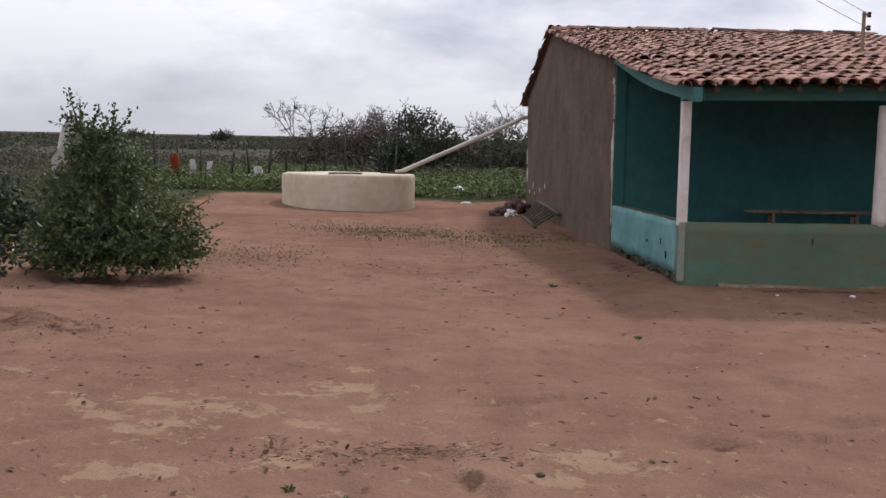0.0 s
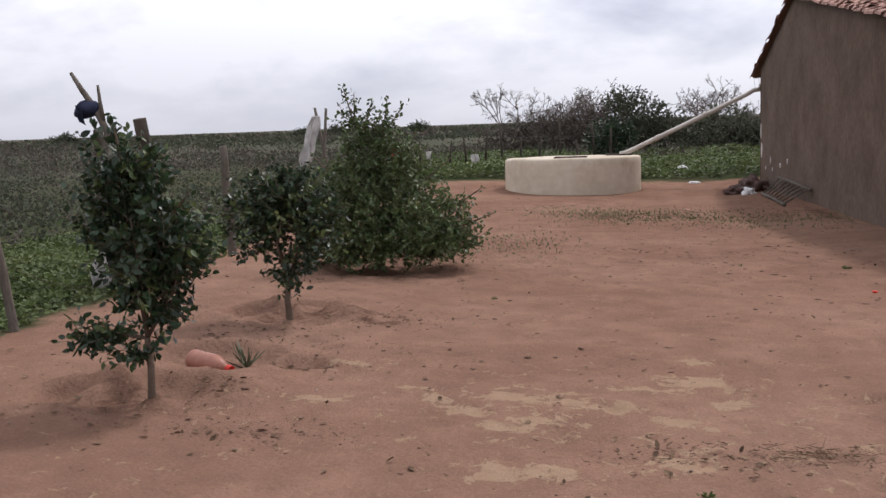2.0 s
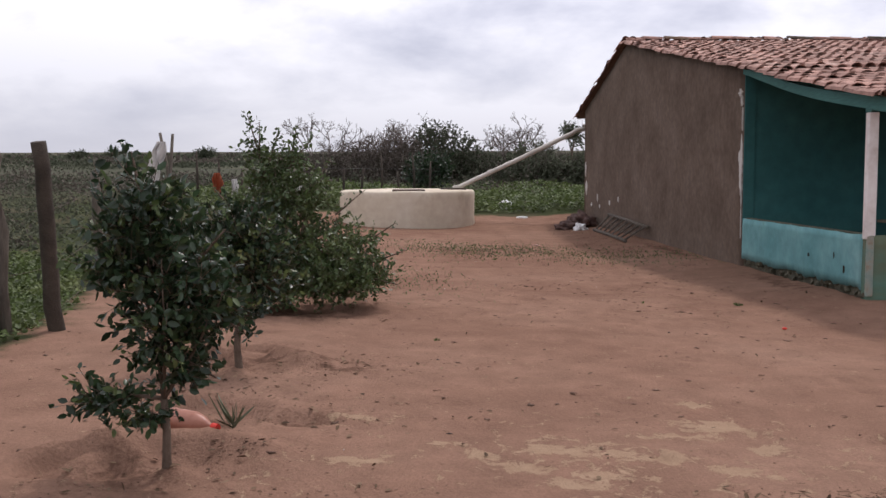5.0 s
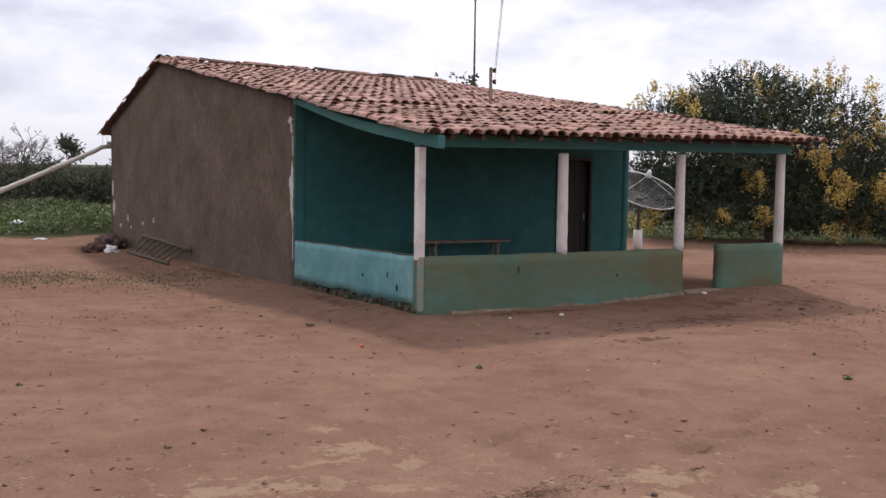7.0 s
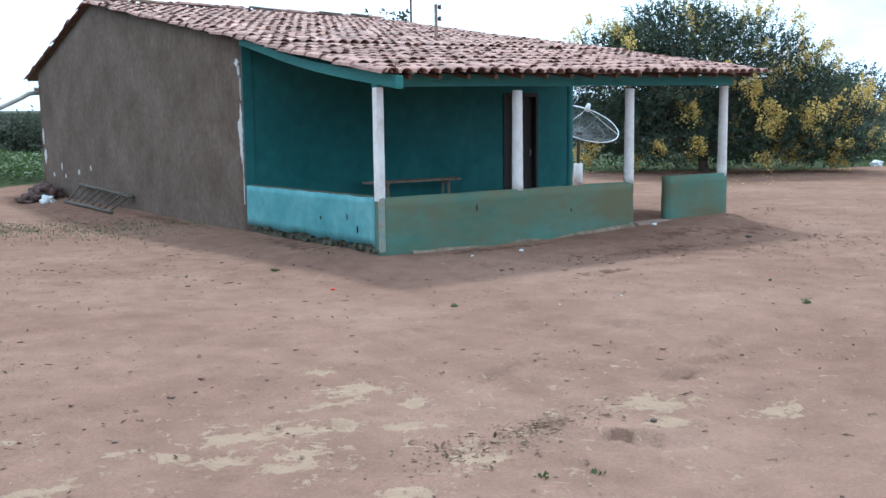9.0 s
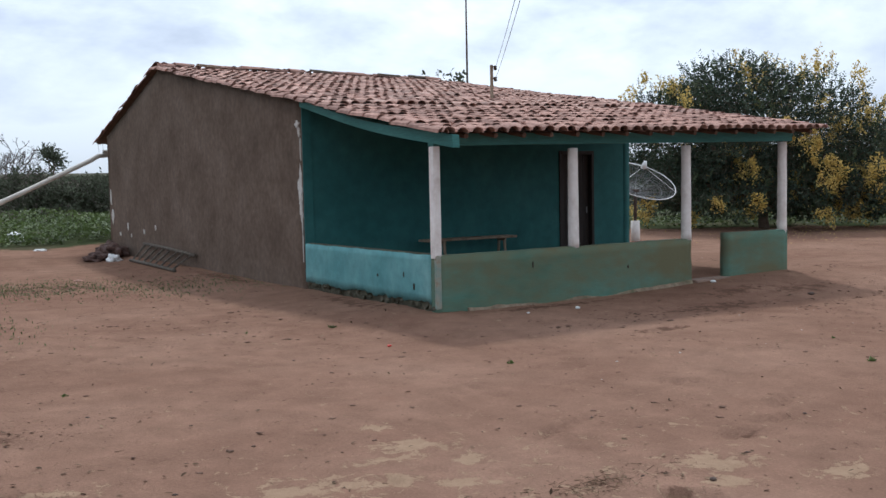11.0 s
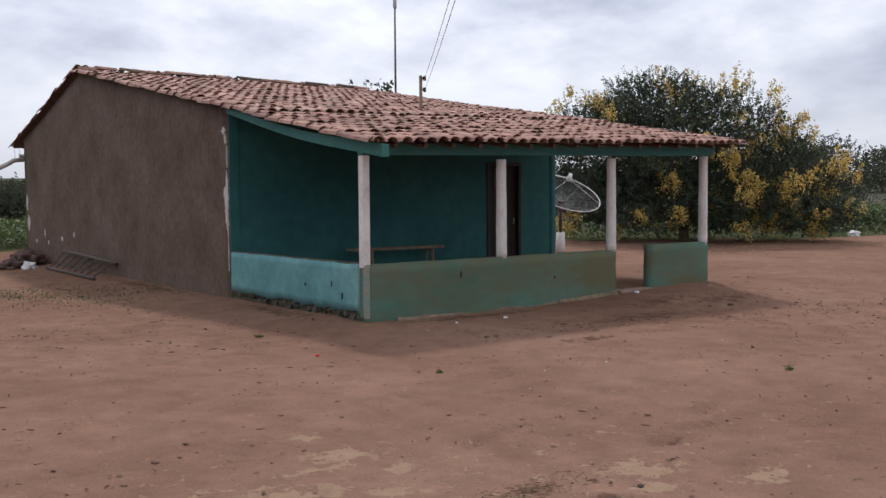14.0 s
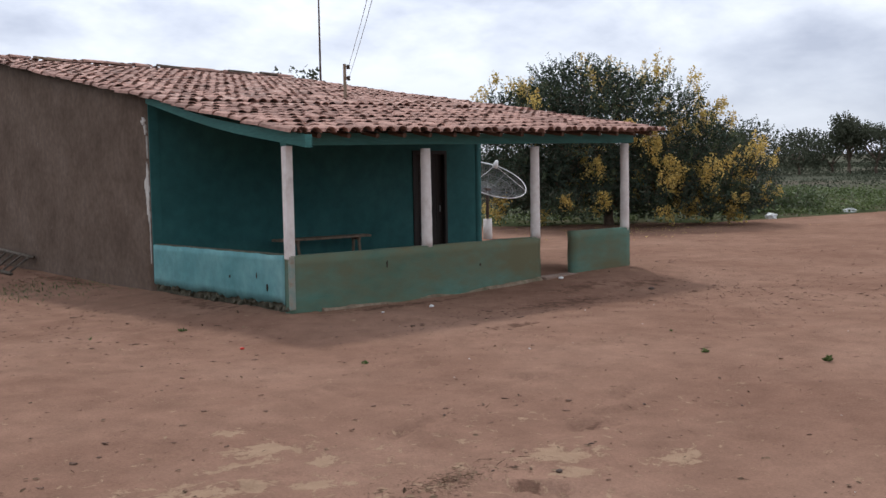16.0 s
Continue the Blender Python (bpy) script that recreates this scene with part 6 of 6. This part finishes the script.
# ---- weeds and scrub ----
def herbs(name, label, n, pick, leaf, tall, mat, per=8, width=0.55):
    """Low leafy weeds over the part of the plan that pick returns."""
    x, y = pick(n)
    o = outside(x, y)
    keep = o > 0.05 + 0.35 * rng.random(len(x))
    x, y, o = x[keep], y[keep], o[keep]
    n = len(x)
    h = tall * (0.25 + 0.75 * smooth01(o / 1.5)) * np.clip(0.65 + 0.45 * wave_noise(x, y, 33, 2, 1.2), 0.15, 1.5)
    z0 = height(x, y)
    k = rng.random((n, per)) ** 0.7
    pos = np.stack([x[:, None] + rng.normal(scale=leaf * 1.3, size=(n, per)), y[:, None] + rng.normal(scale=leaf * 1.3, size=(n, per)), z0[:, None] + h[:, None] * k], -1).reshape(-1, 3)
    d = rng.normal(size=(n * per, 3)) * np.array([1, 1, 0.35]) + np.array([0, 0, 0.25])
    spin = np.tile(np.array([[0, 0, 1.0]]), (n * per, 1)) + rng.normal(scale=0.6, size=(n * per, 3))
    me = mesh_np(name, *leaves(pos, d, leaf * rng.uniform(0.5, 1.3, n * per), width, spin), mat)
    tagged(new(name, me), label, "weeds", kind="stuff")


def box_pick(x0, x1, y0, y1, bias=1.0):
    return lambda n: (rng.uniform(x0, x1, n), y0 + (y1 - y0) * rng.random(n) ** bias)


herbs("weed_carpet", "dense low green weeds along the fence", 9000, box_pick(-8.8, -5.2, 3.0, 15.0, 1.2), 0.055, 0.26, M["herb"], 9)
herbs("weed_carpet", "green weeds further along the fence", 2600, box_pick(-22, -5.8, 12, 32), 0.09, 0.32, M["scrub"], 7)
herbs("weed_carpet", "bright green weeds behind the yard", 6500, box_pick(-10, 12, 28.5, 44, 1.3), 0.12, 0.55, M["herb"], 7)
herbs("weed_carpet", "green weeds under the flowering tree and along the field", 5000, box_pick(13, 50, 12, 30), 0.12, 0.5, M["herb"], 7)


def yard_tufts():
    n = 6500
    c = np.array([(-0.9, 17.8), (0.1, 18.5), (1.0, 17.3), (-1.5, 18.8), (-2.5, 13.0), (2.2, 17.0)])[rng.integers(0, 6, n)]
    x, y = c[:, 0] + rng.normal(scale=0.6, size=n), c[:, 1] + rng.normal(scale=0.9, size=n)
    p = np.stack([x, y, height(x, y)], 1)
    d = rng.normal(size=(n, 3)) + np.array([0, 0, 0.8])
    me = mesh_np("yard_grass", *leaves(p, d, rng.uniform(0.015, 0.05, n), 0.28), M["leaf_b"])
    tagged(new("yard_grass", me), "thin short grass patch on the sand", "grass", kind="stuff")


yard_tufts()


def bush(name, label, category, at, lobes, n, leaf, mat, stems=7, twig_mat=None, group="", per=6, thin=0.35):
    b = thing(name, label, category, group)
    z = ground_z(*at)
    lob = [(at[0] + l[0], at[1] + l[1], z + l[2], *l[3:]) for l in lobes]
    bm = bmesh.new()
    for i in range(stems):
        l = lob[i % len(lob)]
        p = Vector(l[:3]) + Vector((random.uniform(-1, 1) * l[3] * 0.5, random.uniform(-1, 1) * l[4] * 0.5, l[5] * 0.5))
        q = Vector((at[0], at[1], z)).lerp(p, 0.5) + Vector((random.uniform(-0.2, 0.2), random.uniform(-0.2, 0.2), 0.2))
        tube(bm, [Vector((at[0] + random.uniform(-0.2, 0.2), at[1], z - 0.1)), q, p], [0.05, 0.03, 0.008], 5)
    part("stems", bm, twig_mat or M["twig"], b)
    lv, tw, _, _ = sprays(lob, n, per, leaf, 0.5, leaf * 3.5, 0.5, thin)
    part("foliage", mesh_np("foliage", *lv, mat), None, b)
    tagged(part("twig_spray", mesh_np("twig_spray", *tw, twig_mat or M["twig"]), None, b), kind="stuff")
    return b


random.seed(21)
bush("shrub", "dark dense shrub behind the cistern", "shrub", (0.2, 46.0), [(0, 0, 1.6, 1.5, 1.2, 1.4), (0.9, 0, 1.2, 1.3, 1, 1.1), (-0.6, 0, 2.3, 0.8, 0.8, 0.8), (2.2, 0, 0.8, 1.4, 1, 0.8)], 900, 0.16, M["scrub"])
bush("shrub", "dark leafy shrub behind the house corner", "shrub", (4.3, 44.0), [(0, 0, 1.1, 1.3, 1.1, 1.0), (1.4, 0, 0.7, 1.4, 1.2, 0.7), (2.6, 0, 0.9, 1.2, 1.2, 0.8)], 800, 0.17, M["scrub"])
bush("shrub", "small round green shrub behind the cistern", "shrub", (-0.9, 38.5), [(0, 0, 0.9, 0.85, 0.8, 0.8), (0.4, 0, 1.2, 0.5, 0.5, 0.5)], 420, 0.14, M["leaf"])
bush("shrub", "brownish low shrub behind the cistern", "shrub", (-3.6, 45.0), [(0, 0, 1.0, 1.8, 1.2, 0.9), (1.8, 0, 1.1, 1.3, 1, 1.0), (-2.0, 0, 0.8, 1.4, 1, 0.8)], 700, 0.15, M["scrub_dry"])


def bare_bush(label, at, h, spread, n, seed):
    """A leafless thorn bush: forking stems that end in fine twigs."""
    r = np.random.default_rng(seed)
    t = thing("bare_bush", label, "shrub", "leafless bushes")
    z = ground_z(*at)
    a = np.tile(np.array([[at[0], at[1], z]]), (n, 1)) + r.normal(scale=0.12, size=(n, 3)) * np.array([1, 1, 0])
    d = r.normal(size=(n, 3)) * np.array([spread, spread, 0.2]) + np.array([0, 0, 1.0])
    rad = np.full(n, 0.010 * h)
    ln = h * 0.36
    chunks = []
    for level in range(6):
        d /= np.linalg.norm(d, axis=1, keepdims=True)
        b = a + d * (ln * r.uniform(0.6, 1.2, len(a)))[:, None]
        chunks.append(stick(a, b, rad, rad * 0.72))
        k = 3
        a = np.repeat(b, k, 0)
        d = np.repeat(d, k, 0) + r.normal(scale=0.55 * (1 + spread * 0.4), size=(len(a), 3)) + np.array([0, 0, 0.02])
        rad = np.repeat(rad * 0.70, k)
        ln *= 0.62
    v, f = join(chunks)
    tagged(part("twig_spray", mesh_np("twig_spray", v, f, M["twig"]), None, t), kind="stuff")


bare_bush("grey leafless round bush against the sky", (-1.5, 47.0), 4.3, 0.75, 14, 1)
bare_bush("grey leafless bush against the sky", (3.6, 48.0), 4.0, 0.6, 9, 2)
bare_bush("thin leafless sapling against the sky", (-6.0, 48.0), 4.6, 0.12, 2, 3)
bare_bush("sparse leafless bush among dry scrub", (-4.4, 47.0), 3.2, 0.5, 6, 4)
bare_bush("sparse leafless bush among weeds", (-3.0, 46.0), 3.2, 0.55, 6, 5)
bare_bush("sparse leafless bush by the fence", (-8.2, 9.2), 0.95, 0.5, 6, 6)
bare_bush("sparse leafless bush by the fence", (-7.6, 8.0), 0.8, 0.5, 5, 7)
bare_bush("sparse leafless bush beyond the fence", (-9.2, 11.0), 1.1, 0.55, 6, 8)
bare_bush("sparse leafless bush beyond the shrubs", (7.5, 60.0), 3.0, 0.5, 6, 9)


def scrubland(name, label, n, box, hgt, wid, leaf, mat, per, seed):
    """Low scrub, too dense to count."""
    r = np.random.default_rng(seed)
    x = r.uniform(box[0], box[1], n)
    y = box[2] + (box[3] - box[2]) * r.random(n) ** 1.5
    keep = (outside(x, y) > 3) & (wave_noise(x, y, 50 + (0 if mat is M["scrub"] else 1), 2, 0.07) > -0.12)
    x, y = x[keep], y[keep]
    n = len(x)
    z = height(x, y)
    dist = np.hypot(x, y)
    s = (0.6 + 0.8 * r.random(n)) * np.clip(1 + 0.5 * wave_noise(x, y, 41, 2, 0.12), 0.3, 1.8)
    d = r.normal(size=(n, per, 3))
    d /= np.linalg.norm(d, axis=2, keepdims=True)
    d[..., 2] = np.abs(d[..., 2])
    q = r.random((n, per, 1)) ** 0.4
    grow = np.clip(dist / 60, 1, 4)
    pos = np.stack([x, y, z], 1)[:, None] + d * q * np.array([wid, wid, hgt]) * (s * np.sqrt(grow))[:, None, None]
    lf = leaf * np.repeat(np.clip(dist / 60, 1, 3), per) * r.uniform(0.6, 1.4, n * per)
    me = mesh_np(name, *leaves(pos.reshape(-1, 3), r.normal(size=(n * per, 3)) + np.array([0, 0, 0.4]), lf, 0.6), mat)
    tagged(new(name, me), label, "scrub", kind="stuff")


scrubland("scrubland", "dark green thorny scrub beyond the yard", 1000, (-60, 40, 42, 110), 0.75, 1.2, 0.13, M["scrub"], 50, 1)
scrubland("scrubland", "brown dry scrub beyond the yard", 1500, (-60, 40, 38, 120), 0.6, 1.2, 0.12, M["scrub_dry"], 46, 2)
scrubland("scrubland", "far dark scrub towards the horizon", 1100, (-220, 200, 100, 420), 0.45, 2.2, 0.24, M["scrub"], 44, 3)
scrubland("scrubland", "far brown scrub towards the horizon", 700, (-220, 200, 90, 420), 0.4, 2.2, 0.24, M["scrub_dry"], 44, 4)
scrubland("scrubland", "low dry bushes beyond the fence", 420, (-30, -8, 10, 42), 0.55, 0.7, 0.07, M["scrub_dry"], 34, 5)
scrubland("scrubland", "low green bushes beyond the fence", 420, (-32, -8.5, 12, 44), 0.5, 0.7, 0.08, M["scrub"], 34, 6)
scrubland("scrubland", "dark scrub field on the far side", 2200, (40, 170, -30, 90), 0.32, 1.8, 0.13, M["scrub"], 40, 7)


def far_tree(label, at, h, w, n, leaf, mat, seed, trunk=0.35):
    random.seed(seed)
    r = random.Random(seed)
    lob = [(r.uniform(-1, 1) * w * 0.45, r.uniform(-1, 1) * w * 0.45, h * (trunk + (1 - trunk) * r.uniform(0.25, 0.8)), w * r.uniform(0.25, 0.45), w * r.uniform(0.25, 0.45), h * (1 - trunk) * r.uniform(0.22, 0.34)) for _ in range(7)]
    t = thing("tree", label, "tree", "far trees")
    z = ground_z(*at)
    world_lobes = [(at[0] + l[0], at[1] + l[1], z + l[2], *l[3:]) for l in lob]
    bm = bmesh.new()
    limbs(bm, (at[0], at[1], z), [l[:3] for l in world_lobes], 0.03 * h, 6, 0.3, 0.1 * w)
    part("trunk", bm, M["bark"], t)
    lv, tw, _, _ = sprays(world_lobes, n, 7, leaf, 0.5, leaf * 3, 0.3, 0.35)
    part("crown", mesh_np("crown", *lv, mat), None, t)


far_tree("dark tree top showing above the roof", (22.7, 40.0), 7.05, 1.7, 120, 0.22, M["scrub"], 1, 0.6)
for a, d, h, w in ((121.8, 190, 2.4, 3.5), (118.5, 190, 1.8, 8.0), (108.5, 210, 1.6, 3.0), (106.4, 210, 2.4, 4.0), (101.5, 200, 2.4, 4.5)):
    far_tree("small lone tree on the far plain", (d * math.cos(radians(a)), d * math.sin(radians(a))), h, w, 260, 0.35, M["scrub"], int(a), 0.1)
far_tree("small distant tree beyond the house corner", (26.0, 150.0), 6.0, 2.4, 160, 0.4, M["scrub"], 5, 0.4)
_t = random.Random(31)
for a, h, w, stem in ((29.6, 7.6, 8.5, 0.1), (31.6, 6.6, 8, 0.1), (27.4, 5.8, 9, 0.1), (25.7, 6.2, 7, 0.1), (24.8, 7.4, 2.6, 0.3), (23.4, 6.4, 5.5, 0.55), (22.0, 5.0, 9, 0.1), (19.5, 5.6, 9, 0.1), (17.0, 5.0, 10, 0.1), (14.0, 5.4, 9, 0.1), (34.0, 5.2, 9, 0.1), (37.0, 4.8, 10, 0.1), (40.0, 5.0, 9, 0.1), (44.0, 4.6, 10, 0.1), (48.0, 4.4, 10, 0.1)):
    d = 108 + _t.uniform(-5, 8)
    far_tree("dark tree in the far tree line", (d * math.cos(radians(a)) - 3, d * math.sin(radians(a)) + 1), 0.8 * h, w, 700, 0.24, M["scrub"], int(a * 10), stem)
bush("shrub", "low dark shrub among weeds at the field edge", "shrub", (30.0, 19.5), [(0, 0, 0.5, 1.2, 0.9, 0.55), (1.4, -0.8, 0.4, 1.0, 0.8, 0.45)], 420, 0.11, M["leaf_c"])

# ---- roof tiles, piece by piece ----
roof_tiles()
